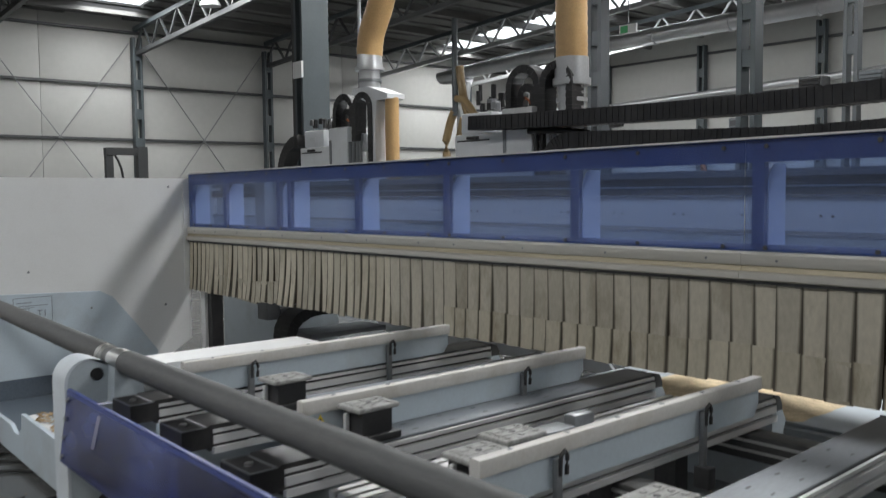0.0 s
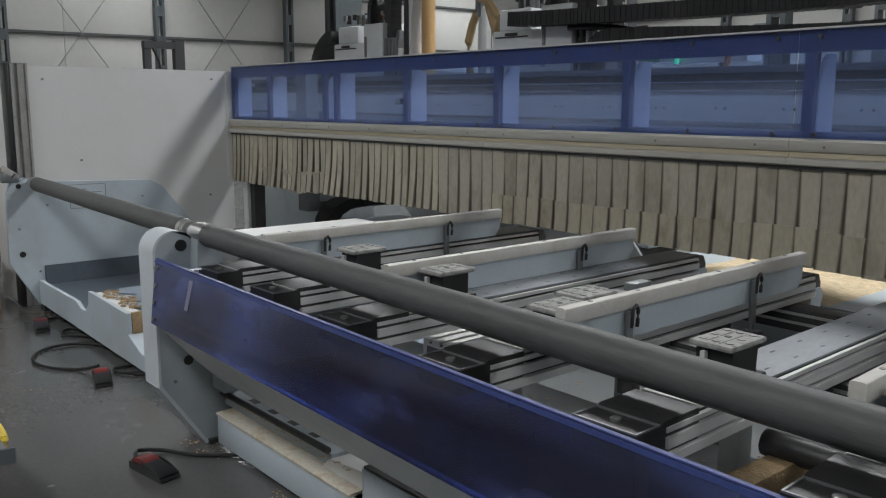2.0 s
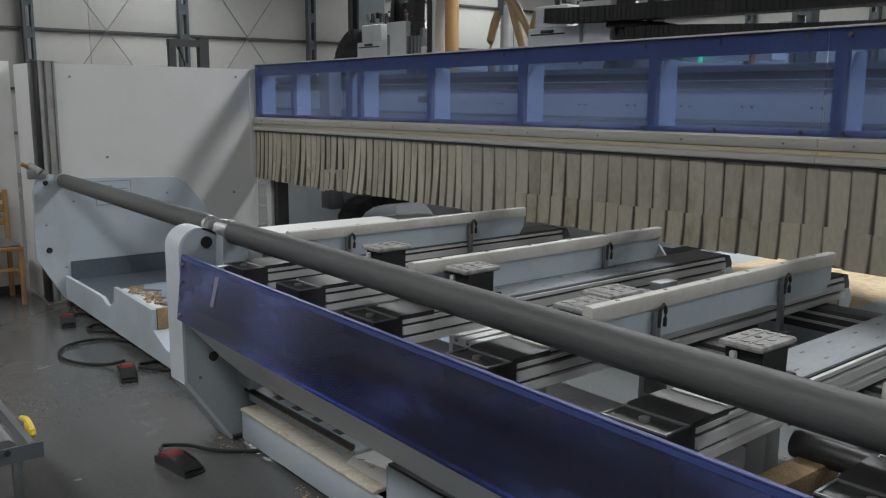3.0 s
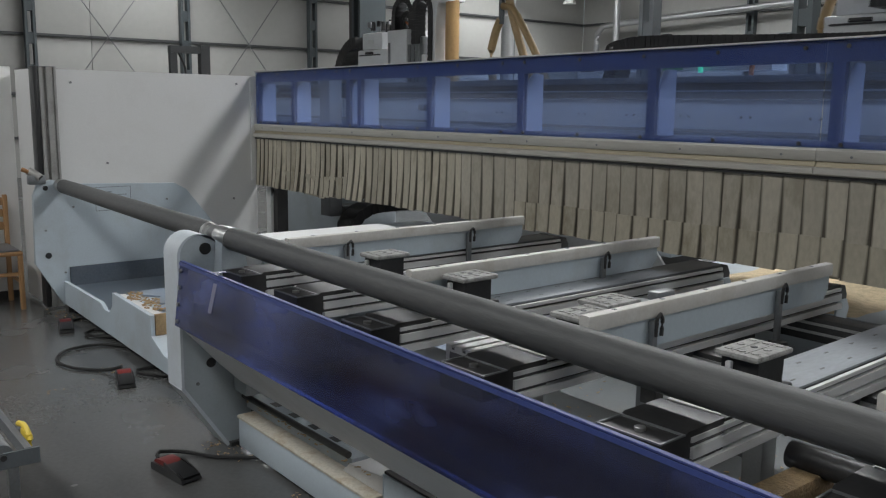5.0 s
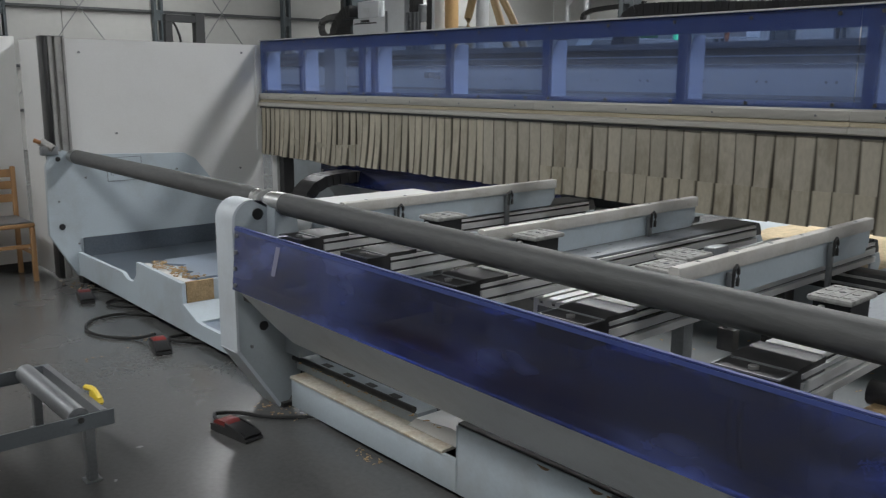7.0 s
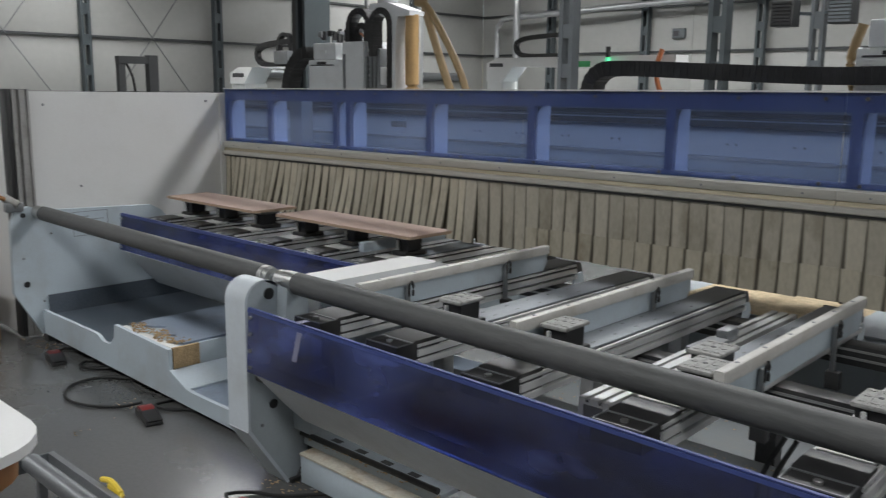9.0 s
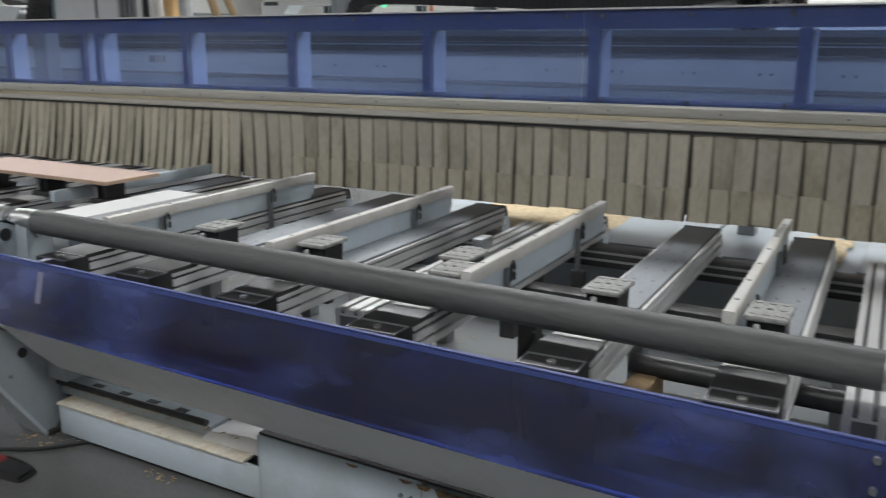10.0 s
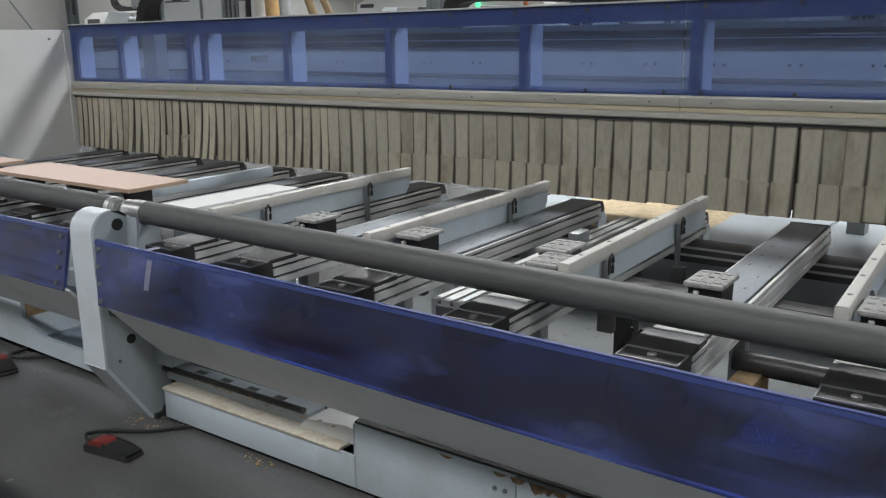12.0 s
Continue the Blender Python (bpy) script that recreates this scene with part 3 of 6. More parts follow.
def far_machine(x0, x1, y, z0, z1, label, hose=True):
    """A second machine across the hall: a white cantilever beam on a pillar with its cable loop."""
    f = thing("far_machine", label, "machine")
    part("beam", prism(B(), [(x0, z0 - 0.15), (x0 + 0.5, z0 - 0.15), (x0 + 0.8, z0 + 0.18), (x1, z0 + 0.12), (x1, z1), (x0 + 0.3, z1), (x0, z1 - 0.12)], "y", y, y + 0.5), M_WHITE, f)
    part("pillar", bx(x0 - 0.02, x0 + 0.45, y + 0.05, y + 0.6, 0.9, z0 - 0.14, 0.02), M_WHITE, f)
    part("bed", bx(x0 - 1.0, x1 + 0.6, y - 0.5, y + 1.2, 0.0, 1.55, 0.03), M_PLATE, f)
    part("rail", bx(x0 - 1.6, x1 + 1.0, y - 0.6, y - 0.52, 1.62, 1.7), M_STEEL, f)
    loop = [(x0 + 2.2, y + 0.2, z1 + 0.04), (x0 + 1.0, y + 0.2, z1 + 0.05), (x0 + 0.72, y + 0.2, z1 + 0.22), (x0 + 0.95, y + 0.2, z1 + 0.42), (x0 + 2.4, y + 0.2, z1 + 0.5)]
    part("cable_chain", chain(B(), loop, 0.1, 0.1, 0.08), M_BLACK, f)
    part("marking", bx(x0 + 0.1, x0 + 0.5, y - 0.006, y - 0.002, z1 - 0.2, z1 - 0.12), M_INK, f)
    part("marking", bx(x0 + 2.4, x0 + 2.9, y - 0.006, y - 0.002, z1 - 0.22, z1 - 0.1), M_GREENPRINT, f)
    part("signal_lamp", rod(B(), (x0 + 3.4, y - 0.1, z0 + 0.1), (x0 + 3.4, y - 0.1, z0 + 0.34), 0.05), M_GREEN, f)
    part("signal_head", rod(B(), (x0 + 3.4, y - 0.1, z0 + 0.34), (x0 + 3.4, y - 0.1, z0 + 0.56), 0.05), M_BLACK, f)
    if hose:
        part("hose", tube(B(), along([(x1 - 0.25, y - 0.1, z1 + 0.1), (x1 - 0.3, y - 0.2, z0), (x1 - 0.1, y - 0.1, z0 - 0.7)], 0.1), 0.05), M_ORANGE, f)
    return f


far_machine(-13.8, -8.9, 15.0, 2.14, 2.52, "white gantry machine across the hall with cable loop")
small = far_machine(-15.9, -13.6, 9.4, 2.02, 2.2, "white gantry machine by the far wall", False)

cabinet = thing("switch_cabinet", "tall pale grey switch cabinet beyond the machine", "cabinet")
part("body", bx(-2.6, -0.6, 10.0, 10.6, 0, 2.15, 0.02), M_GREYBLUE, cabinet)
part("door", bx(-2.57, -1.63, 9.97, 9.998, 0.05, 2.1, 0.01), M_WHITE, cabinet)
part("door", bx(-1.57, -0.63, 9.97, 9.998, 0.05, 2.1, 0.01), M_WHITE, cabinet)
crate = thing("red_machine_cover", "orange-red machine cover beyond the hood", "machine")
part("cover", bx(0.2, 3.4, 9.5, 10.6, 1.2, 2.12, 0.04), M_ORANGE, crate)
part("base", bx(0.2, 3.4, 9.5, 10.6, 0, 1.19, 0.02), M_STEEL, crate)

# ---- the enclosure of the machine ----
END_X = -6.49
end_wall = thing("machine_end_wall", "white coated steel end wall of the machine with screws", "machine wall")
part("sheet", prism(B(), [(1.67, 0.25), (2.95, 0.25), (3.27, 0.45), (3.27, 0.9), (3.30, 0.9), (3.30, 1.767), (1.67, 1.775)], "x", END_X - 0.05, END_X), M_WHITE, end_wall)
part("hood_edge", bx(END_X - 0.02, END_X + 0.012, 3.22, 3.26, 0.9, 1.74), M_WHITE, end_wall)
for y, z in ((1.78, 1.68), (2.02, 1.08), (3.1, 1.7), (3.05, 0.75)):
    part("screw", rod(B(), (END_X, y, z), (END_X + 0.008, y, z), 0.009, seg=10), M_STEEL, end_wall)
guard_post = thing("guide_post", "aluminium guide post with black bellows strip", "post")
P0, P1 = END_X - 0.06, END_X + 0.05
part("profile", prism(B(), [(P0, 1.553), (P1, 1.553), (P1, 1.578), (P1 - 0.025, 1.58), (P1 - 0.025, 1.60), (P1, 1.602), (P1, 1.642), (P1 - 0.012, 1.644), (P1 - 0.012, 1.652), (P1, 1.654), (P1, 1.668), (P0, 1.668)], "z", 0.02, 1.785), M_POST, guard_post)
part("bellows", bx(END_X - 0.08, END_X + 0.04, 1.515, 1.551, 0.02, 1.79, 0.004), M_BLACK, guard_post)
part("end_cap", bx(P0 - 0.002, P1 + 0.002, 1.552, 1.67, 1.7855, 1.79), M_STEEL, guard_post)
outer = thing("guard_panel", "white coated guard panel standing on the floor", "guard panel")
part("sheet", bx(-7.1, -7.05, -2.2, 1.5, 0.06, 1.80, 0.004), M_WHITE, outer)
part("foot_rail", bx(-7.09, -7.06, -2.2, 1.5, 0.0, 0.058), M_DARK, outer)
part("screw", rod(B(), (-7.05, 1.3, 1.7), (-7.042, 1.3, 1.7), 0.01, seg=10), M_STEEL, outer)
part("return_sheet", bx(-7.05, END_X - 0.085, 1.53, 1.56, 0.03, 1.775), M_WHITE, outer)

end_plate = thing("side_plate", "pale blue grey end plate with chamfered corners and hole", "machine plate")
plate_out = [(1.43, 0.87), (1.42, 0.38), (1.60, 0.06), (1.70, 0.06), (1.72, 0.1), (2.9, 0.1), (2.9, 0.42), (2.74, 0.64), (2.56, 0.87), (2.47, 0.92), (1.66, 0.95), (1.56, 0.985), (1.46, 0.95)]
part("plate", prism(B(), plate_out, "x", -6.34, -6.3), M_GREYBLUE, end_plate)
part("hole", rod(B(), (-6.301, 1.51, 0.435), (-6.297, 1.51, 0.435), 0.022, seg=20), M_BLACK, end_plate)
part("hole", rod(B(), (-6.301, 1.515, 0.925), (-6.297, 1.515, 0.925), 0.018, seg=20), M_BLACK, end_plate)
for y, z in ((1.7, 0.78), (1.62, 0.3), (1.68, 0.12), (1.5, 0.62), (2.4, 0.8)):
    part("bolt", rod(B(), (-6.3, y, z), (-6.293, y, z), 0.008, seg=8), M_STEEL, end_plate)
part("foot", bx(-6.36, -6.28, 1.62, 1.78, 0.0, 0.058), M_DARK, end_plate)
part("stop_tube", rod(B(), (-6.285, 1.485, 1.0), (-6.34, 1.42, 1.05), 0.03), M_POST, end_plate)
part("tube_mouth", rod(B(), (-6.2845, 1.4855, 0.9995), (-6.283, 1.487, 0.998), 0.023), M_BLACK, end_plate)
part("plug", rod(B(), (-6.33, 1.37, 1.065), (-6.32, 1.415, 1.045), 0.015), M_BROWN, end_plate)
part("fitting", bx(-6.33, -6.28, 1.40, 1.52, 0.955, 1.02, 0.01), M_STEEL, end_plate)
# the printed table diagram
lab = part("label_plate", bx(-6.2995, -6.296, 1.86, 2.12, 0.74, 0.915), M_GREYBLUE, end_plate, "printed label with a table diagram")
b = B()
for y0, y1, z0, z1 in ((1.86, 2.12, 0.912, 0.916), (1.86, 2.12, 0.738, 0.742), (1.858, 1.862, 0.74, 0.915), (2.118, 2.122, 0.74, 0.915),
                       (1.88, 1.98, 0.875, 0.881), (1.9, 2.09, 0.852, 0.857), (1.885, 1.889, 0.78, 0.84), (1.90, 1.904, 0.78, 0.84), (1.92, 1.924, 0.78, 0.84), (1.94, 1.944, 0.78, 0.84), (1.96, 1.964, 0.78, 0.84), (1.885, 2.0, 0.838, 0.842)):
    box(b, -6.2958, -6.2945, y0, y1, z0, z1)
part("print", b, M_PRINT, lab)
txt = bpy.data.curves.new("label_text", "FONT")
txt.body, txt.size, txt.extrude = "T1", 0.065, 0.0008
txt.materials.append(M_PRINT)
tob = new("label_text", txt)
tob.matrix_world = pose(-6.2945, 2.015, 0.775, 90, 0, 90)
tob.parent = end_plate

# ---- hood with window band and strip curtain ----
HOOD_X0, HOOD_X1, HOOD_Y = END_X + 0.012, 2.2, 3.27
HOOD_SLOPE = 0.005


def hz(x, z):
    """The hood drops a little towards its far end."""
    return z + HOOD_SLOPE * (x + 1.4)


def hbox(x0, x1, y0, y1, z0, z1):
    b = B()
    prism(b, [(x0, hz(x0, z0)), (x1, hz(x1, z0)), (x1, hz(x1, z1)), (x0, hz(x0, z1))], "y", y0, y1)
    return b


hood = thing("machine_hood", "long machine hood with blue window band above a strip curtain", "machine hood")
GUSSETS = [-6.42, -5.83, -5.02, -4.87, -4.06, -3.22, -2.31, -1.39, -0.46, 0.46, 1.4]
SEAMS = [HOOD_X0, -5.09, -3.3, -1.47, 0.38, HOOD_X1]
part("top_flange", hbox(HOOD_X0, HOOD_X1, HOOD_Y + 0.012, HOOD_Y + 0.03, 1.738, 1.824), M_BLUE, hood)
part("top_cap", hbox(HOOD_X0, HOOD_X1, HOOD_Y - 0.012, HOOD_Y + 0.1, 1.826, 1.833), M_ALU_WHITE, hood, "thin silver top edge")
part("bottom_flange", hbox(HOOD_X0, HOOD_X1, HOOD_Y + 0.012, HOOD_Y + 0.03, 1.40, 1.424), M_BLUE, hood)
part("shelf", hbox(HOOD_X0, HOOD_X1, HOOD_Y + 0.032, HOOD_Y + 0.17, 1.402, 1.41), M_BLUE, hood)
for x0, x1 in zip(SEAMS, SEAMS[1:]):
    part("window_pane", hbox(x0 + 0.003, x1 - 0.003, HOOD_Y, HOOD_Y + 0.006, 1.398, 1.824), M_PLEXI_HOOD, hood, "clear blue plastic pane").visible_shadow = False
    for i in range(5):
        for z in (1.797, 1.413):
            xx = x0 + 0.09 + (x1 - x0 - 0.18) * i / 4
            part("screw", rod(B(), (xx, HOOD_Y - 0.006, hz(xx, z)), (xx, HOOD_Y, hz(xx, z)), 0.009, seg=10), M_DARK, hood)
for x in GUSSETS:
    b = B()
    arc = [(HOOD_Y + 0.032 + 0.06 * (1 - math.cos(a)), 1.648 + 0.088 * math.sin(a)) for a in [k * math.pi / 12 for k in range(7)]]
    pts = [(HOOD_Y + 0.032, 1.412), (HOOD_Y + 0.155, 1.412), (HOOD_Y + 0.155, 1.734)] + arc[::-1]
    prism(b, [(p[0], hz(x, p[1])) for p in pts], "x", x - 0.002, x + 0.004)
    part("gusset", b, M_LILAC, hood, "pale gusset plate behind the pane")
    part("post", hbox(x - 0.055, x - 0.003, HOOD_Y + 0.012, HOOD_Y + 0.04, 1.425, 1.737), M_BLUE, hood)
part("roof_sheet", hbox(HOOD_X0, HOOD_X1, HOOD_Y + 0.1, HOOD_Y + 0.16, 1.812, 1.824), M_BLUE, hood)
# aluminium rail in lengths: upper band, stained groove, rounded lower lip
def hprism(x0, x1, outline):
    """A section in y and z drawn out along the hood."""
    b = B()
    lo, hi = [b.verts.new((x0, y, hz(x0, z))) for y, z in outline], [b.verts.new((x1, y, hz(x1, z))) for y, z in outline]
    made = [b.faces.new(lo), b.faces.new(hi[::-1])]
    for i in range(len(outline)):
        k = (i + 1) % len(outline)
        made.append(b.faces.new((lo[i], hi[i], hi[k], lo[k])))
    bmesh.ops.recalc_face_normals(b, faces=made)
    return b


RAIL_TOP = [(HOOD_Y - 0.016, 1.396), (HOOD_Y - 0.024, 1.388), (HOOD_Y - 0.024, 1.352), (HOOD_Y - 0.019, 1.345), (HOOD_Y + 0.03, 1.345), (HOOD_Y + 0.03, 1.396)]
RAIL_GROOVE = [(HOOD_Y - 0.012, 1.344), (HOOD_Y - 0.024, 1.322), (HOOD_Y + 0.03, 1.322), (HOOD_Y + 0.03, 1.344)]
RAIL_LIP = [(HOOD_Y - 0.03, 1.321), (HOOD_Y - 0.037, 1.315), (HOOD_Y - 0.037, 1.294), (HOOD_Y - 0.03, 1.288), (HOOD_Y + 0.03, 1.288), (HOOD_Y + 0.03, 1.321)]
for x0, x1 in zip(SEAMS, SEAMS[1:]):
    part("rail", hprism(x0 + 0.001, x1 - 0.001, RAIL_TOP), M_ALU_DULL, hood)
    part("rail_groove", hprism(x0 + 0.001, x1 - 0.001, RAIL_GROOVE), M_ALU_STAINED, hood, "yellow stained groove")
    part("rail_lip", hprism(x0 + 0.001, x1 - 0.001, RAIL_LIP), M_ALU_DULL, hood)
    for i in range(4):
        xx = x0 + 0.15 + (x1 - x0 - 0.3) * i / 3
        part("rail_bolt", rod(B(), (xx, HOOD_Y - 0.027, hz(xx, 1.366)), (xx, HOOD_Y - 0.024, hz(xx, 1.366)), 0.0055, seg=10), M_STEEL, hood)
# a dark strip in place of the shadow under the rail lip
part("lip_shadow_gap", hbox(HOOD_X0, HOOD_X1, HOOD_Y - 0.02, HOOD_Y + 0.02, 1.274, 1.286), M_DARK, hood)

# curtain: overlapping strips, dark sheet behind their gaps, short flaps over the lower edge
rng = random.Random(7)
curtain_strips = []


def strip_mesh(w, h, curl):
    """One hanging plastic strip, its top at the origin, with a slight bow and grimy edges."""
    b = B()
    rows = 6
    grid = []
    for i in range(rows + 1):
        z = -h * i / rows
        y = -curl * (i / rows) ** 2
        grid.append([b.verts.new((x, y - 0.004 * math.cos(x / w * math.pi), z)) for x in (-w / 2, -w / 4, 0, w / 4, w / 2)])
    for r0, r1 in zip(grid, grid[1:]):
        for k in range(4):
            b.faces.new((r0[k], r1[k], r1[k + 1], r0[k + 1]))
    geo = bmesh.ops.extrude_face_region(b, geom=b.faces[:])
    for v in [g for g in geo["geom"] if isinstance(g, bmesh.types.BMVert)]:
        v.co.y += 0.003
    bmesh.ops.recalc_face_normals(b, faces=b.faces[:])
    return b


def strip_kinds(count, w, h, curl0, curl1, material):
    """A few slightly different strips that the curtain shares."""
    made = []
    for i in range(count):
        src = part("strip", strip_mesh(w + rng.uniform(-0.004, 0.004), h + rng.uniform(-0.004, 0.006), rng.uniform(curl0, curl1)), material, hood)
        made.append(src.data)
        bpy.data.objects.remove(src)
    return made


def sway(x):
    """How far the passing table drags a strip; neighbours move alike."""
    return min(max(0.5 + 0.6 * noise.noise(Vector((x * 2.2, 4.0, 0))) + rng.uniform(-0.06, 0.06), 0), 1)


straight_kinds = strip_kinds(6, 0.104, 0.408, 0.004, 0.016, M_STRIP)
bent_kinds = strip_kinds(6, 0.082, 0.404, 0.012, 0.036, M_STRIP_NARROW)
flap_kinds = strip_kinds(4, 0.102, 0.152, 0.006, 0.014, M_STRIP_LOW)
x = HOOD_X0 + 0.04
while x < HOOD_X1:
    far = x < -3.7
    ob = new("strip", rng.choice(bent_kinds if far else straight_kinds))
    ob.parent = hood
    home = pose(x, HOOD_Y - 0.006 + rng.uniform(-0.004, 0.004), hz(x, 1.287), rng.uniform(-0.5, 1.6), rng.gauss(0, 0.55), rng.uniform(-6, 6))
    ob.matrix_local = home
    if -6.3 < x < -3.6:
        curtain_strips.append((ob, home, x, sway(x)))
    if -6.05 < x < -5.0 or x > -3.25:
        flap = new("flap", rng.choice(flap_kinds))
        flap.parent = hood
        hang = pose(x + rng.uniform(-0.006, 0.006), HOOD_Y - 0.0165, hz(x, 1.03) + 0.02 * noise.noise(Vector((x * 2.3, 0, 0))) + rng.uniform(-0.004, 0.004), rng.uniform(0.2, 1), rng.uniform(-0.6, 0.6), rng.uniform(-3, 3))
        flap.matrix_local = hang
        if -6.3 < x < -3.6:
            curtain_strips.append((flap, hang, x, sway(x) + 0.04))
    x += rng.uniform(0.066, 0.086) if far else rng.uniform(0.088, 0.106)
# plain sheet added so that the gaps between strips stay dark
part("curtain_backing", hbox(HOOD_X0, HOOD_X1, HOOD_Y + 0.014, HOOD_Y + 0.018, 0.90, 1.284), M_SEAM, hood, "dark brown sheet behind the strips")

# ---- gantry beam behind the hood ----
gantry = thing("gantry_beam", "pale blue gantry beam with dark rails behind the hood", "machine beam")
part("beam", bx(-8.2, 2.6, 4.35, 4.55, 1.31, 1.60, 0.01), M_WHITE, gantry)
part("rail", bx(-8.2, 2.6, 4.3, 4.56, 1.605, 1.665), M_DARK, gantry)
part("rail", bx(-8.2, 2.6, 4.3, 4.36, 1.70, 1.735), M_STEEL, gantry)
part("web", bx(-8.2, 2.6, 4.4, 4.5, 1.667, 1.72), M_DARK, gantry)
part("rail_edge", bx(-8.2, 2.6, 4.29, 4.299, 1.645, 1.653), M_ALU, gantry)
part("lower_rail", bx(-8.2, 2.6, 4.3, 4.349, 1.405, 1.425), M_STEEL, gantry)
part("lower_rail", bx(-8.2, 2.6, 4.32, 4.349, 1.33, 1.40), M_PLATE, gantry)
b = B()
x = -8.0
while x < 2.5:
    rod(b, (x, 4.346, 1.50), (x, 4.35, 1.50), 0.008, seg=8)
    rod(b, (x + 0.06, 4.346, 1.50), (x + 0.06, 4.35, 1.50), 0.008, seg=8)
    x += 0.42
part("tapped_holes", b, M_INK, gantry)
for xx in (-8.0, 2.4):
    part("leg", bx(xx - 0.12, xx + 0.12, 4.4, 4.8, 0, 1.309, 0.01), M_GREYBLUE, gantry)


part("stop_column", bx(-6.16, -6.0, 3.7, 3.82, 0.6, 1.76, 0.006), M_STEEL, gantry)
part("stop_column_rail", bx(-6.16, -6.0, 3.83, 4.6, 0.6, 0.68), M_STEEL, gantry)
part("sensor", bx(-5.47, -5.40, 4.22, 4.345, 1.5, 1.55, 0.01), M_BLACK, gantry)


def loop_arch(x, y, z, r, w, leg):
    """An upright arch of cable chain."""
    pts = [(x - r, y, z - leg)] + [(x - r * math.cos(a), y, z + r * math.sin(a)) for a in [k * math.pi / 8 for k in range(9)]] + [(x + r, y, z - leg)]
    return chain(B(), pts, w, 0.06, 0.05)


def spindle_head(name, x, label, wide):
    """A router head: cabinet boxes, fittings, cable arches, a suction spout and its hose. Its left edge stands at x."""
    h = thing(name, label, "router head", m=pose(x, 5.0, 0))
    part("cabinet", bx(0.0, 0.46 + wide, 0.0, 0.5, 1.70, 2.10, 0.015), M_CABINET, h, "pale grey control cabinet")
    part("cabinet_top", bx(0.06, 0.42, 0.02, 0.45, 2.102, 2.27, 0.012), M_CABINET, h)
    part("cabinet_side", bx(0.47 + wide, 0.9, -0.02, 0.48, 1.70, 2.27, 0.015), M_CABINET, h)
    part("door_line", bx(0.04, 0.42, -0.006, -0.001, 2.04, 2.052), M_INK, h)
    part("grip", bx(0.16, 0.3, -0.015, -0.001, 2.055, 2.08, 0.004), M_BLACK, h)
    part("name_field", bx(0.17, 0.27, 0.014, 0.0195, 2.16, 2.2), M_PAPER, h)
    part("side_hinge", bx(0.50 + wide, 0.53 + wide, -0.03, -0.021, 1.8, 2.15), M_STEEL, h)
    r = random.Random(5 + int(abs(x)))
    for i in range(16):
        xx, yy, zz = 0.08 + r.random() * 0.32, r.uniform(0.05, 0.35), 2.26 + r.random() * 0.12
        if i % 3:
            part("fitting", rod(B(), (xx, yy, zz), (xx, yy, zz + r.uniform(0.05, 0.13)), r.uniform(0.015, 0.03), seg=8), r.choice((M_STEEL, M_BLACK, M_STEEL, M_DARK)), h)
        else:
            part("valve", bx(xx - 0.03, xx + 0.03, yy - 0.03, yy + 0.03, zz, zz + 0.06, 0.006), r.choice((M_STEEL, M_BLACK)), h)
    part("cable_arch", loop_arch(0.74, 0.1, 2.42, 0.15, 0.12, 0.2), M_BLACK, h)
    part("cable_arch", loop_arch(1.13, 0.05, 2.42, 0.13, 0.13, 0.6), M_BLACK, h)
    part("inner_arch", loop_arch(0.74, 0.12, 2.36, 0.07, 0.06, 0.12), M_BLACK, h)
    for i in range(4):
        part("cable", tube(B(), along([(0.68 + 0.05 * i, 0.15, 2.22), (0.70 + 0.06 * i, 0.12, 2.36 + 0.02 * i), (0.84 + 0.04 * i, 0.15, 2.2)], 0.06), 0.009, 6), (M_ORANGE, M_BLACK, M_BLACK, M_RUBBER)[i], h)
    part("spindle_housing", bx(0.92, 1.06, 0.05, 0.35, 1.7, 2.2, 0.02), M_STEEL, h)
    for i in range(4):
        part("spindle_rod", rod(B(), (0.95 + 0.06 * i, -0.02, 1.72), (0.95 + 0.06 * i, -0.02, 2.12), 0.018, seg=8), r.choice((M_STEEL, M_BLACK)), h)
    part("tool_block", bx(1.1, 1.22, -0.02, 0.12, 1.85, 2.02, 0.01), M_WHITE, h)
    return h


# first head: stands still
head_a = spindle_head("router_head", -7.58, "pale grey router head with cable arches and tan suction hose", 0.1)
part("mast", bx(-0.875, -0.745, 0.45, 0.75, 0.0, 5.9), M_DARK, head_a, "dark guide mast")
part("mast_profile", prism(B(), [(-0.742, 0.4), (-0.70, 0.4), (-0.70, 0.47), (-0.61, 0.47), (-0.61, 0.4), (-0.57, 0.4), (-0.57, 0.75), (-0.742, 0.75)], "z", 0.0, 5.9), M_HALLSTEEL, head_a)
part("mast_slot", bx(-0.697, -0.613, 0.45, 0.465, 0.4, 5.8), M_BLACK, head_a)
part("mast_plate", bx(-0.73, -0.55, 0.37, 0.398, 2.92, 3.1), M_ALU_WHITE, head_a)
part("mast_pipe", rod(B(), (-0.96, 0.6, 0.0), (-0.96, 0.6, 5.9), 0.03, seg=12), M_STEEL, head_a)
part("drop_pipe", rod(B(), (0.22, 0.62, 2.2), (0.22, 0.62, 5.9), 0.02, seg=10), M_STEEL, head_a)
part("cable_chain", chain(B(), [(0.0, 0.05, 2.18), (-0.15, 0.05, 2.15), (-0.32, 0.05, 2.0), (-0.4, 0.05, 1.75), (-0.42, 0.05, 1.5)], 0.16, 0.12), M_BLACK, head_a)
part("spout", rod(B(), (1.12, 0.1, 2.62), (1.12, 0.1, 2.78), 0.10, seg=24), M_DUCT, head_a)
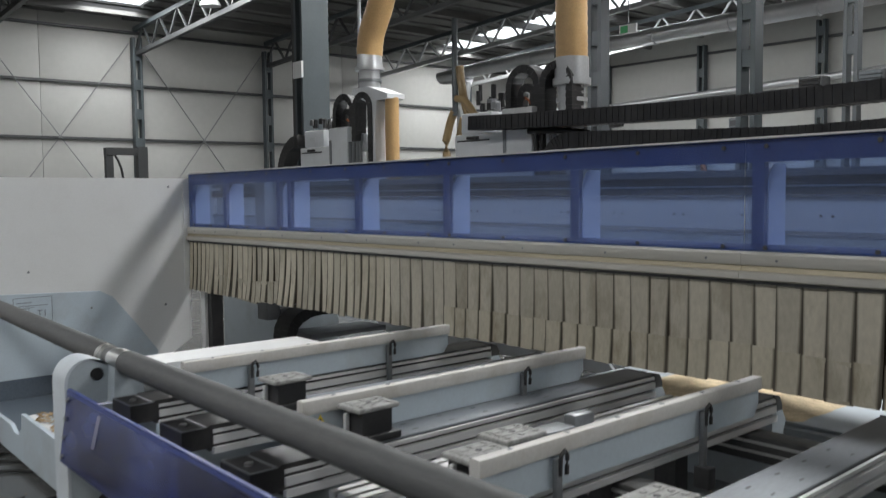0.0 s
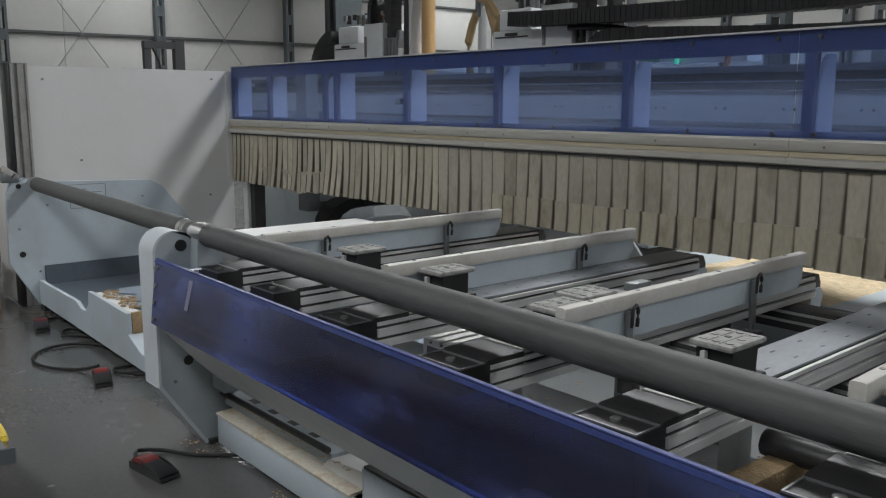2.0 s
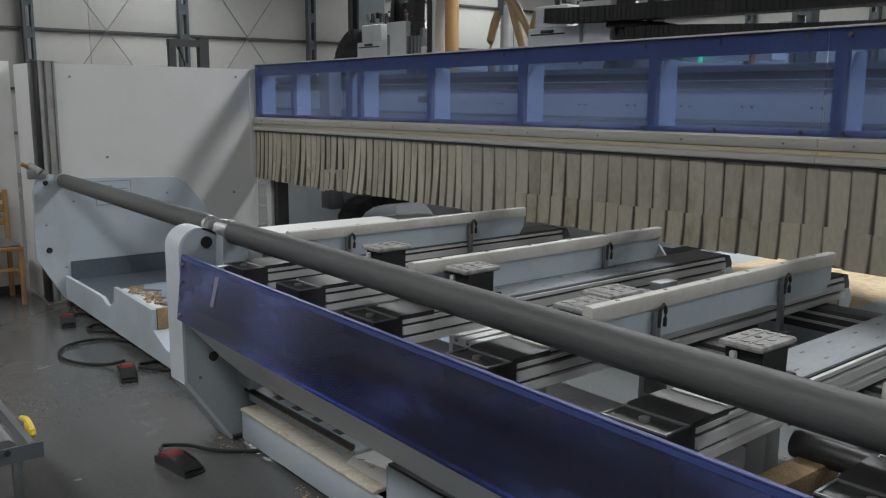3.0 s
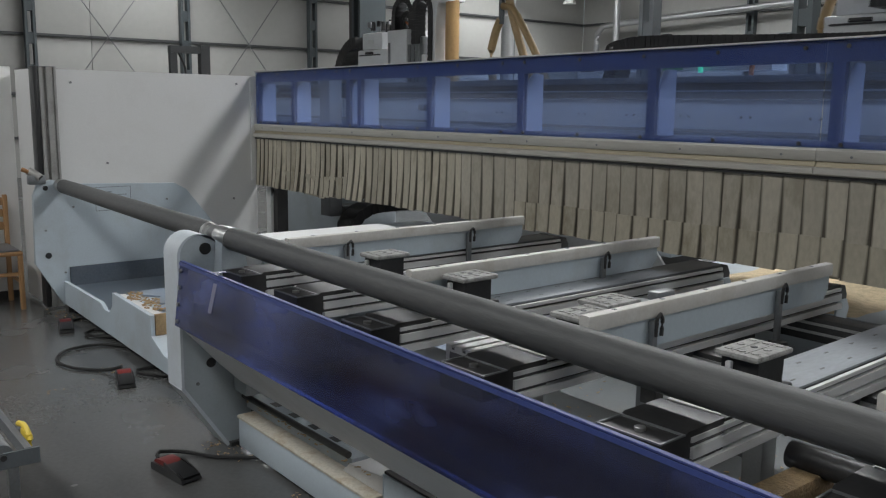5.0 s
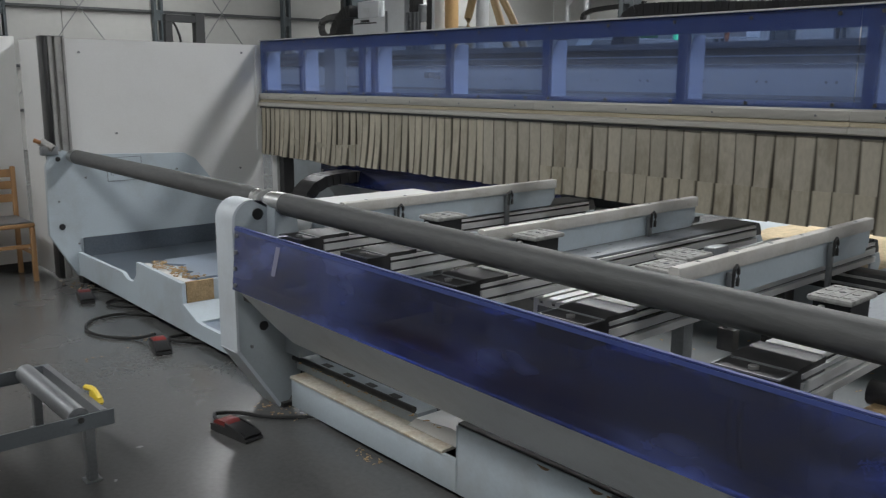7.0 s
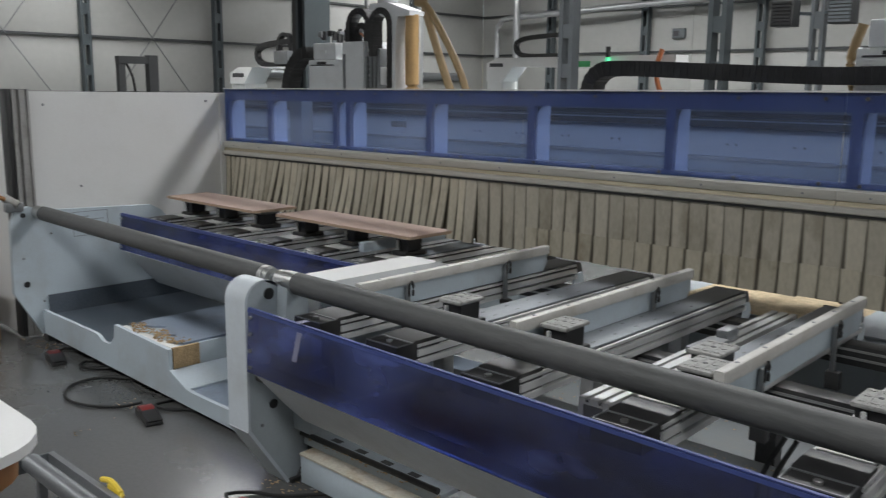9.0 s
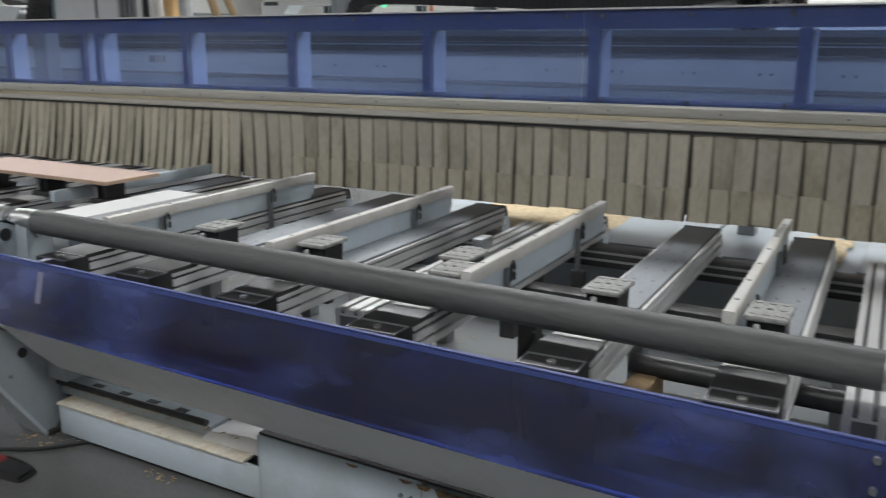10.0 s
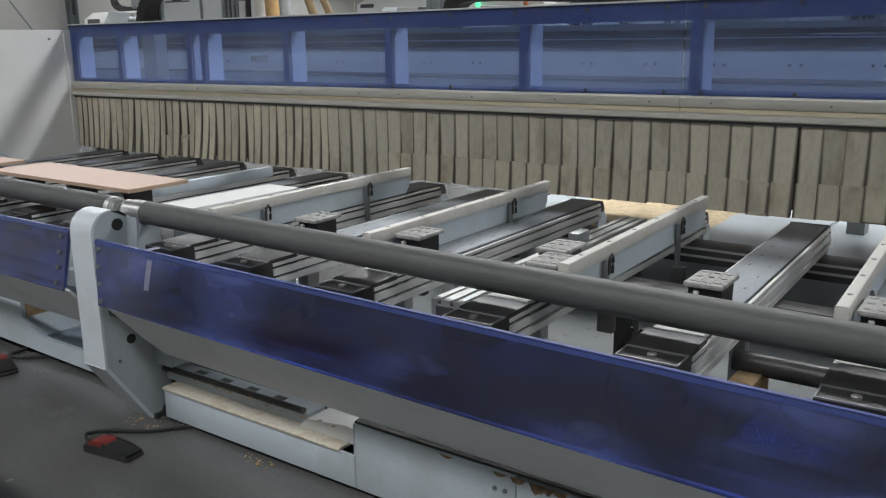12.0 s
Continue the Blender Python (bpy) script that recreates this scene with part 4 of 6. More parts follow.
part("spout_flange", rod(B(), (1.12, 0.1, 2.78), (1.12, 0.1, 2.81), 0.14, seg=24), M_DUCT, head_a)
part("spout_ring", rod(B(), (1.12, 0.1, 2.67), (1.12, 0.1, 2.70), 0.115, seg=24), M_STEEL, head_a)
part("spout_collar", rod(B(), (1.12, 0.1, 2.811), (1.12, 0.1, 2.95), 0.125, 0.115, seg=24), M_DUCT, head_a)
part("hose", tube(B(), along([(1.12, 0.1, 2.93), (1.16, 0.1, 3.12), (1.36, 0.1, 3.5), (1.5, 0.1, 4.2), (1.5, 0.1, 5.9)], 0.035), 0.125, 20, 0.03), M_HOSE, head_a, "tan flexible suction hose")
part("funnel", prism(B(), [(0.98, 2.62), (1.22, 2.62), (1.52, 2.53), (1.52, 2.49), (1.36, 2.48), (1.33, 2.3), (1.33, 1.65), (1.28, 1.65), (1.25, 2.46), (0.95, 2.57)], "y", 0.0, 0.2), M_CABINET, head_a)
part("side_hose", tube(B(), along([(1.46, 0.1, 2.5), (1.46, 0.1, 2.0), (1.48, 0.1, 1.6)], 0.03), 0.066, 16, 0.03), M_HOSE, head_a, "tan flexible hose")

# second head: travels along the beam
head_b = spindle_head("router_head", -5.14, "pale grey travelling router head with cable chain and hose", 0.1)
part("spout", rod(B(), (1.19, 0.1, 2.1), (1.19, 0.1, 2.40), 0.10, seg=24), M_DUCT, head_b)
part("spout_flange", rod(B(), (1.19, 0.1, 2.40), (1.19, 0.1, 2.45), 0.14, seg=24), M_DUCT, head_b)
part("spout_ring", rod(B(), (1.19, 0.1, 2.28), (1.19, 0.1, 2.31), 0.115, seg=24), M_DUCT, head_b)
part("spout_collar", rod(B(), (1.19, 0.1, 2.45), (1.19, 0.1, 2.6), 0.125, seg=24), M_DUCT, head_b)
part("hose", tube(B(), along([(1.19, 0.1, 2.6), (1.185, 0.1, 3.1), (1.18, 0.1, 3.8), (1.18, 0.1, 5.6)], 0.03), 0.118, 20, 0.035), M_HOSE, head_b, "tan flexible suction hose")
part("bracket", bx(1.02, 1.08, 0.1, 0.3, 2.45, 2.85), M_HALLSTEEL, head_b)
part("cable_chain", chain(B(), [(0.36, -0.1, 2.17), (1.0, -0.1, 2.15), (2.5, -0.1, 2.125), (3.6, -0.1, 2.14), (6.4, -0.1, 2.22)], 0.16, 0.11), M_BLACK, head_b, "long black cable chain")
part("hose_loop", tube(B(), along([(0.0, 0.1, 2.25), (-0.06, 0.1, 2.0), (0.02, 0.1, 1.7)], 0.03), 0.032, 12, 0.05), M_HOSE_OLD, head_b)
part("small_hose", tube(B(), along([(0.9, -0.05, 2.08), (1.3, -0.05, 2.06), (1.55, -0.05, 2.02), (1.7, -0.05, 1.98)], 0.04), 0.022, 10), M_RUBBER, head_b)

hoist = part("cable_arch", loop_arch(-14.25, 9.6, 2.62, 0.2, 0.12, 0.3), M_BLACK, small)
part("drive_box", bx(-14.45, -14.0, 9.45, 9.8, 2.245, 2.5, 0.02), M_STEEL, small)
low_chain = thing("cable_chain", "black cable chain lying along the beam", "cable chain")
part("chain_run", chain(B(), [(-3.93, 4.85, 1.6), (-3.9, 4.85, 1.83), (-3.82, 4.85, 1.95), (-3.58, 4.85, 1.98), (-2.5, 4.85, 1.935), (-1.9, 4.85, 1.925), (-1.2, 4.85, 1.965), (0.2, 4.85, 2.2), (2.0, 4.85, 2.35)], 0.16, 0.11), M_BLACK, low_chain)
part("end_bracket", bx(-4.02, -3.84, 4.78, 4.94, 1.602, 1.64, 0.006), M_STEEL, low_chain)
part("end_bracket", bx(1.95, 2.1, 4.78, 4.94, 1.602, 2.3, 0.006), M_STEEL, low_chain)
chain_tray = thing("chain_tray", "long dark tray that carries the cable chain", "tray")
part("tray", bx(-4.2, 2.6, 4.78, 4.94, 1.54, 1.6), M_DARK, chain_tray)
part("stand", bx(-1.0, -0.9, 4.8, 4.92, 0.0, 1.539), M_STEEL, chain_tray)
part("stand", bx(2.3, 2.4, 4.8, 4.92, 0.0, 1.539), M_STEEL, chain_tray)
arm_post = thing("pipe_arm", "dark square-section bracket arm above the end wall", "bracket")
part("arm", bx(-8.35, -8.27, 3.25, 3.56, 2.03, 2.1), M_GIRT, arm_post)
part("leg", bx(-8.352, -8.268, 3.562, 3.66, 0, 2.115), M_GIRT, arm_post)
part("leg", bx(-8.34, -8.28, 3.25, 3.32, 0, 2.029), M_GIRT, arm_post)
part("cable", tube(B(), along([(-8.3, 3.34, 2.03), (-8.3, 3.4, 1.9), (-8.3, 3.44, 1.6)], 0.05), 0.012, 6), M_BLACK, arm_post)


# ---- the machine front: column, roller, panel, base ----
column = thing("support_column", "white and grey machine column with rounded top", "machine column", m=pose(0.022, 0, 0))
arc = [(1.35 - 0.09 * math.cos(a), 0.895 + 0.09 * math.sin(a)) for a in [k * math.pi / 10 for k in range(8)]]
col_out = [(1.26, 0.31)] + arc + [(1.49, 0.9), (1.62, 0.78), (1.62, 0.28), (1.57, 0.1), (1.5, 0.0), (1.465, 0.0)]
part("side_plate", prism(B(), col_out, "x", -3.245, -3.225), M_PLATE, column)
part("side_plate", prism(B(), col_out, "x", -3.375, -3.355), M_PLATE, column)
front_band = [(1.256, 0.305)] + [(1.35 - 0.094 * math.cos(a), 0.895 + 0.094 * math.sin(a)) for a in [k * math.pi / 14 for k in range(12)]]
inner_band = [(p[0] + 0.012, p[1] - 0.004) for p in front_band]
part("front_cover", prism(B(), front_band + inner_band[::-1], "x", -3.378, -3.222), M_COLUMN, column, "smooth pale front cover")
part("lower_cover", prism(B(), [(1.254, 0.304), (1.46, -0.0), (1.475, 0.006), (1.268, 0.312)], "x", -3.376, -3.223), M_COLUMN, column)
part("foot", bx(-3.42, -3.2, 1.47, 1.62, 0.0, 0.02), M_DARK, column)
for y, z, r in ((1.383, 0.922, 0.026), (1.394, 0.407, 0.022)):
    part("hole", rod(B(), (-3.226, y, z), (-3.2205, y, z), r, seg=24), M_BLACK, column)
for y, z in ((1.33, 0.32), (1.5, 0.5), (1.56, 0.2), (1.5, 0.62), (1.4, 0.56)):
    part("screw", rod(B(), (-3.225, y, z), (-3.219, y, z), 0.008, seg=8), M_STEEL, column)
part("bearing_bracket", prism(B(), [(1.42, 0.80), (1.55, 0.80), (1.53, 0.97), (1.43, 0.97)], "x", -3.222, -3.15), M_PLATE, column)
part("gusset_box", bx(-3.223, -3.1, 1.5, 1.62, 0.26, 0.56, 0.004), M_PLATE, column)

RA, RB = Vector((-3.19, 1.475, 0.968)), Vector((0.13, 1.475, 0.940))
RL = Vector((-6.30, 1.615, 0.943))


def roller(name, a, b, label):
    r = thing(name, label, "roller")
    d = (b - a).normalized()
    part("sleeve", rod(B(), a + d * 0.13, b - d * 0.11, 0.05, seg=32), M_ROLLER, r, "worn dark grey rubber sleeve")
    for p, q, rad in ((a, a + d * 0.035, 0.044), (a + d * 0.038, a + d * 0.06, 0.047), (a + d * 0.064, a + d * 0.13, 0.049), (b - d * 0.11, b - d * 0.075, 0.049), (b - d * 0.072, b - d * 0.06, 0.045), (b - d * 0.057, b - d * 0.045, 0.042)):
        part("end_ring", rod(B(), p, q, rad, seg=32), M_CHROME, r)
    part("shaft", rod(B(), a - d * 0.02, b - d * 0.03, 0.02), M_STEEL, r)
    return r


roller("long_roller", RA + (RB - RA).normalized() * -0.05, RB, "long grey rubber roller along the machine front")
roller("long_roller", RL, RA + Vector((-0.06, -0.005, 0.0)), "long grey rubber roller reaching to the end plate")


def front_panel(parent, x0, x1, back=0.0):
    """The blue clear front panel, its folded top edge, end hinges and the grey apron below."""
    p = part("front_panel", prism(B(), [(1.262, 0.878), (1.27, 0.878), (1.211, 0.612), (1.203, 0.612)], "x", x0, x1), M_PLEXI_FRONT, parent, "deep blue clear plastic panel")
    p.visible_shadow = False
    for v in p.data.vertices:
        if v.co.x < x0 + 0.001 and v.co.z < 0.7:
            v.co.x += 0.07
            v.co.z += 0.012
    part("panel_edge", prism(B(), [(1.262, 0.8785), (1.276, 0.8785), (1.276, 0.883), (1.262, 0.883)], "x", x0, x1 + 0.005), M_EDGE, parent, "bright blue folded panel edge")
    part("edge_band", prism(B(), [(1.2595, 0.877), (1.2615, 0.877), (1.2588, 0.865), (1.2568, 0.865)], "x", x0, x1 + 0.005), M_EDGE, parent)
    # lighter paint than the base, standing in for light on the underside
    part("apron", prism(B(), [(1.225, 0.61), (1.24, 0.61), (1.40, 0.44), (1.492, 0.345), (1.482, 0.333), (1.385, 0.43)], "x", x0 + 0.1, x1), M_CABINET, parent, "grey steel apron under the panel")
    for xx in (x0 + 0.03, x1 - 0.05):
        strip = part("hinge_strip", prism(B(), [(1.277, 0.87), (1.29, 0.87), (1.235, 0.62), (1.222, 0.62)], "x", xx - 0.03, xx + 0.03), M_BLUE, parent)
        lean = 0.06 if xx < x0 + 0.1 else 0.0
        for v in strip.data.vertices:
            if v.co.z < 0.7:
                v.co.x += lean
        for k in range(4):
            t = k / 3
            yy, zz = 1.254 - 0.046 * t, 0.845 - 0.2 * t
            part("screw", rod(B(), (xx + lean * t, yy - 0.008, zz), (xx + lean * t, yy + 0.006, zz), 0.009, seg=10), M_STEEL, parent)
    for child in parent.children:
        child.location.y += back
    return p


guard = thing("front_guard", "deep blue clear plastic guard along the machine front", "machine guard", m=Matrix.Translation((-3.2, 0, 0.88)) @ pose(0, 0, 0, 0, 0.58, 0) @ Matrix.Translation((3.2, 0, -0.88)))
front_panel(guard, -3.185, 0.085)
part("tape", prism(B(), [(1.2535, 0.85), (1.2555, 0.85), (1.2275, 0.735), (1.2255, 0.735)], "x", -2.826, -2.796), M_TAPE, guard, "strip of old clear tape")
part("tape", bx(-2.828, -2.794, 1.252, 1.298, 0.893, 0.8945), M_TAPE, guard)
part("latch", rod(B(), (0.06, 1.3, 0.88), (0.06, 1.3, 0.955), 0.006, seg=8), M_CHROME, guard)
part("rear_rail", bx(-3.2, 0.0, 1.30, 1.335, 0.54, 0.62), M_DARK, guard)

base = thing("machine_bed", "pale blue steel machine base with a worn step", "machine base")
part("front_sheet", bx(-3.13, -1.99, 1.485, 1.50, 0.02, 0.152, 0.003), M_GREYBLUE, base)
part("front_sheet", bx(-1.982, -1.28, 1.485, 1.53, 0.02, 0.288, 0.003), M_GREYBLUE, base)
part("front_sheet", bx(-1.276, 0.6, 1.485, 1.53, 0.02, 0.278, 0.003), M_GREYBLUE, base)
part("rubber_strip", bx(-1.98, 0.6, 1.531, 1.575, 0.24, 0.275), M_RUBBER, base)
part("top_sheet", bx(-1.98, 0.6, 1.601, 1.68, 0.2, 0.262), M_GREYBLUE, base)
part("seal", bx(-1.98, 0.6, 1.488, 1.53, 0.289, 0.298), M_RUBBER, base, "black rubber seal")
part("step_end", bx(-1.9885, -1.9845, 1.486, 1.68, 0.02, 0.285), M_GREYBLUE, base)
part("step_plate", prism(B(), [(1.478, 0.154), (1.63, 0.154), (1.63, 0.166), (1.486, 0.166), (1.478, 0.162)], "x", -3.13, -2.06), M_CREAM, base, "cream plastic step with sawdust")
part("step_block", prism(B(), [(-2.33, 0.167), (-1.995, 0.167), (-1.995, 0.225), (-2.07, 0.235), (-2.28, 0.21)], "y", 1.535, 1.68), M_WHITE, base)
part("ledge", bx(-3.2, -2.30, 1.56, 1.66, 0.167, 0.215), M_PLATE, base)
part("guide_rod", rod(B(), (-3.30, 1.55, 0.222), (-2.31, 1.55, 0.231), 0.014), M_DARK, base, "dark round guide rod")
for i in range(4):
    part("slot", bx(-3.05 + i * 0.17, -2.99 + i * 0.17, 1.60, 1.63, 0.2152, 0.2165), M_DARK, base)
for xx, zz in ((-1.36, 0.22), (-1.32, 0.22), (-0.4, 0.2)):
    part("bolt", rod(B(), (xx, 1.478, zz), (xx, 1.485, zz), 0.008, seg=10), M_STEEL, base)
rust = random.Random(4)
for xx, drop in ((-1.34, 0.03), (-1.27, 0.05), (-1.2, 0.085), (-1.165, 0.06), (-1.12, 0.04), (-1.56, 0.02)):
    edge = [(xx - 0.03, 0.279), (xx + 0.03, 0.279)] + [(xx + 0.03 - 0.012 * k + rust.uniform(-0.004, 0.004), 0.276 - 0.55 * drop * math.sin(k * math.pi / 5) * rust.uniform(0.5, 1)) for k in range(1, 5)]
    part("rust_run", prism(B(), edge, "y", 1.4835, 1.4848), M_RUST, base, "rusty run below the seal")
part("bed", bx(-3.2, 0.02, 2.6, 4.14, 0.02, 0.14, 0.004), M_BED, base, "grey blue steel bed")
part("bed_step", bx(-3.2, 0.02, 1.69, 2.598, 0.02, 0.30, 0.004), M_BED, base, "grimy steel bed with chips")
part("rear_floor", bx(-3.2, 0.8, 4.15, 5.6, 0.02, 0.48, 0.004), M_PLATE, base, "pale blue floor plates under the beam")
for xx in (-2.62, -1.5, -0.72, 0.1):
    part("rear_plate", bx(xx - 0.36, xx + 0.36, 4.2, 5.5, 0.481, 0.50, 0.004), M_PLATE, base)
for y in (2.30, 3.06):
    part("cross_rail", bx(-3.15, -0.02, y - 0.05, y + 0.05, 0.67, 0.762, 0.004), M_DARK, base)
    for zz in (0.70, 0.735):
        part("rail_rib", bx(-3.15, -0.02, y - 0.056, y - 0.051, zz, zz + 0.01), M_ALU, base)
part("cross_shaft", rod(B(), (-0.72, 1.875, 0.685), (-0.03, 1.875, 0.685), 0.035), M_DARK, base)
for xx in (-3.0, -2.1, -1.06, -0.12):
    for y in (2.30, 3.06):
        part("leg", bx(xx - 0.035, xx + 0.035, y - 0.04, y + 0.04, 0.30 if y < 2.6 else 0.14, 0.668, 0.004), M_ALU if y < 2.6 else M_STEEL, base)


def skewed(x):
    """The supports stand a little off square, the more so towards the end plate; they turn about their rear ends."""
    turn = 0.7 + 0.35 * max(x + 3.0, 0) ** 2
    return Matrix.Translation((x, 2.94, 0)) @ pose(0, 0, 0, 0, 0, min(turn, 3.0)) @ Matrix.Translation((-x, -2.94, 0))


def beam_outline(w, z):
    """Section of a console beam: a slot under the top edge and a shallow channel on both sides."""
    right = [(w, z), (w, z - 0.008), (w - 0.014, z - 0.010), (w - 0.014, z - 0.02), (w + 0.004, z - 0.022), (w + 0.004, z - 0.068), (w - 0.012, z - 0.070), (w - 0.012, z - 0.08)]
    return right + [(-x, y) for x, y in right[::-1]]


def suction_cup(x, y, z0, label, group, turn=0):
    """A block vacuum cup: base, black neck and a worn pad with studs; it stands on z0."""
    c = thing("suction_cup", label, "suction cup", group, m=pose(x, y, z0, 0, 0, turn))
    part("base", bx(-0.062, 0.062, -0.085, 0.085, 0.0, 0.026, 0.006), M_BLACK, c)
    part("neck", prism(B(), [(-0.048, 0.027), (0.048, 0.027), (0.05, 0.098), (-0.05, 0.098)], "y", -0.06, 0.055), M_BLACK, c)
    part("lever", bx(-0.03, -0.014, -0.078, -0.062, 0.03, 0.09, 0.004), M_ALU_WHITE, c)
    pad = part("pad", bx(-0.06, 0.06, -0.082, 0.082, 0.099, 0.116, 0.008), M_CUP, c, "worn grey suction pad")
    b = B()
    for sx in (-0.036, 0, 0.036):
        for sy in (-0.055, 0, 0.055):
            if sx or sy:
                rod(b, (sx, sy, 0.1165), (sx, sy, 0.1185), 0.0105, seg=10)
    for sx in (-0.018, 0.018):
        box(b, sx - 0.003, sx + 0.003, -0.07, 0.07, 0.1165, 0.1178)
    part("studs", b, M_CUP, pad)
    rod_b = B()
    rod(rod_b, (0, 0, 0.1165), (0, 0, 0.1175), 0.009, seg=14)
    part("suction_hole", rod_b, M_INK, pad)
    return c


src = part("slot", bx(-0.003, 0.003, 0.0, 0.022, 0.0, 0.0006), M_DARK)
SLOT_MESH = src.data
bpy.data.objects.remove(src)


def console(x, parent, label="", group="", y0=1.40, y1=3.22, plate=True):
    """A work support: slotted aluminium beam with bed plate, front block with clip, white stop and dark rear cover."""
    if parent is None:
        c = thing("console", label, "work support", group, m=skewed(x) @ pose(x, 0, 0))
        bm_par = c
        beam = part("beam", prism(B(), beam_outline(0.074, 0.852), "y", y0, y1), M_DARK, c)
    else:
        beam = part("console", prism(B(), beam_outline(0.074, 0.852), "y", y0, y1), M_DARK, parent, "slotted aluminium work support")
        beam.matrix_local = pose(x, 0, 0)
        bm_par = beam
    # pale ribs on a dark beam put highlights and slot shadows into the colour
    for s in (-1, 1):
        for za, zb, out in ((0.839, 0.851, 0.012), (0.803, 0.829, 0.016), (0.770, 0.792, 0.020)):
            lo, hi = sorted((s * 0.0785, s * (0.078 + out)))
            part("side_rib", bx(lo, hi, y0, y1, za, zb), M_ALU_WHITE, bm_par, "bright aluminium rib")
    if plate:
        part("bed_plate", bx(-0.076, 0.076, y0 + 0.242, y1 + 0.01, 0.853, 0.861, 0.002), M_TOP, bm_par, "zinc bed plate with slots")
        y = y0 + 0.36
        while y < y1 - 0.45:
            for sx in (-0.032, 0.036):
                s = new("slot", SLOT_MESH)
                s.parent, s.location = bm_par, (sx, y, 0.8612)
            y += 0.16
    part("front_block", prism(B(), [(y0 - 0.11, 0.79), (y0 + 0.13, 0.79), (y0 + 0.13, 0.866), (y0 - 0.01, 0.866), (y0 - 0.02, 0.858), (y0 - 0.11, 0.858)], "x", -0.086, 0.086), M_BLACK, bm_par, "black plastic end block")
    b = B()
    for p in ((-0.086, -0.081, y0 - 0.11, y0 - 0.02), (0.081, 0.086, y0 - 0.11, y0 - 0.02), (-0.081, 0.081, y0 - 0.026, y0 - 0.02), (-0.081, 0.081, y0 - 0.11, y0 - 0.105)):
        box(b, *p, 0.8585, 0.8625)
    part("clip_rim", b, M_STEEL, bm_par, "bright steel clip rim")
    part("latch", rod(B(), (0.0, y0 - 0.065, 0.8585), (0.0, y0 - 0.065, 0.866), 0.013, seg=12), M_CHROME, bm_par)
    part("stop_pad", bx(-0.074, 0.074, y0 + 0.135, y0 + 0.238, 0.853, 0.868, 0.003), M_WHITE, bm_par, "white plastic pad")
    part("rear_cover", prism(B(), [(y1 - 0.02, 0.8535), (y1 + 0.012, 0.8535), (y1 + 0.012, 0.863), (y1 + 0.05, 0.855), (y1 + 0.07, 0.82), (y1 + 0.07, 0.77), (y1 + 0.002, 0.77), (y1 + 0.002, 0.852)], "x", -0.08, 0.08), M_DARK, bm_par, "dark oily rear cover")
    part("end_tab", prism(B(), [(y1 - 0.02, 0.70), (y1 + 0.06, 0.70), (y1 + 0.085, 0.76), (y1 + 0.06, 0.8), (y1 - 0.02, 0.8)], "x", 0.079, 0.087), M_PLATE, bm_par)
    for y in (2.30, 3.06):
        part("carriage", bx(-0.06, 0.06, y - 0.07, y + 0.07, 0.763, 0.771), M_DARK, bm_par)
    part("valve", bx(0.02, 0.075, 2.2, 2.32, 0.70, 0.77, 0.006), M_DARK, bm_par)
    return bm_par


G_CON = "work supports of the table"
L_CON = "aluminium work support with zinc bed plate and black end"
CONSOLES = [(-2.93, 1.48), (-2.46, 1.47), (-1.93, 1.43), (-1.385, 1.40), (-0.835, 1.39), (-0.355, 1.39)]
for x, y0 in CONSOLES:
    console(x, None, L_CON, G_CON, y0)


def slot_profile(x0, x1, y0, y1, z, label, group):
    p = thing("slotted_profile", label, "profile", group, m=skewed((x0 + x1) / 2))
    w = x1 - x0
    out = [(x0, z - 0.085), (x1, z - 0.085), (x1, z)]
    for c in (0.72, 0.28):
        out += [(x0 + w * c + 0.007, z), (x0 + w * c + 0.007, z - 0.014), (x0 + w * c - 0.007, z - 0.014), (x0 + w * c - 0.007, z)]
    out += [(x0, z)]
    part("profile", prism(B(), out, "y", y0, y1), M_ALU, p)
    # dark strips laid in the slots for the shadow they should hold
    for c in (0.72, 0.28):
        part("slot_shade", bx(x0 + w * c - 0.0065, x0 + w * c + 0.0065, y0 + 0.002, y1 - 0.002, z - 0.0138, z - 0.009), M_INK, p)
    # dark plate put in for the shaded hollow of the profile end
    part("core", bx(x0 + 0.02, x1 - 0.02, y0 - 0.004, y0 - 0.001, z - 0.075, z - 0.02), M_INK, p)
    part("foot", bx(x0 + 0.01, x1 - 0.01, 2.25, 2.35, 0.763, z - 0.086), M_DARK, p)
    part("foot", bx(x0 + 0.01, x1 - 0.01, y1 - 0.1, y1 - 0.02, 0.14, z - 0.086), M_DARK, p)
    return p


slot_profile(-1.60, -1.49, 1.42, 2.97, 0.86, "pale slotted aluminium profile between the supports", "slotted profiles")
slot_profile(-0.135, -0.04, 1.38, 2.95, 0.86, "pale slotted aluminium profile beside the end plate", "slotted profiles")
slider = thing("profile_slider", "small grey slider block on the profile", "slider")
part("block", bx(-1.56, -1.48, 2.1, 2.3, 0.861, 0.885, 0.004), M_STEEL, slider)
part("knob", bx(-1.55, -1.50, 2.32, 2.42, 0.861, 0.91, 0.008), M_STEEL, slider)

CUPS = [(-2.41, 1.785, "grey suction cup on a black block"), (-1.88, 1.775, "grey suction cup on a black block"), (-1.27, 1.685, "grey suction cup beside the stop rail"), (-0.762, 1.74, "grey suction cup on a black block"), (-0.288, 1.72, "grey suction cup beside the stop rail")]
for x, y, label in CUPS:
    suction_cup(x, y, 0.8615, label, "suction cups of the table", 1.5)
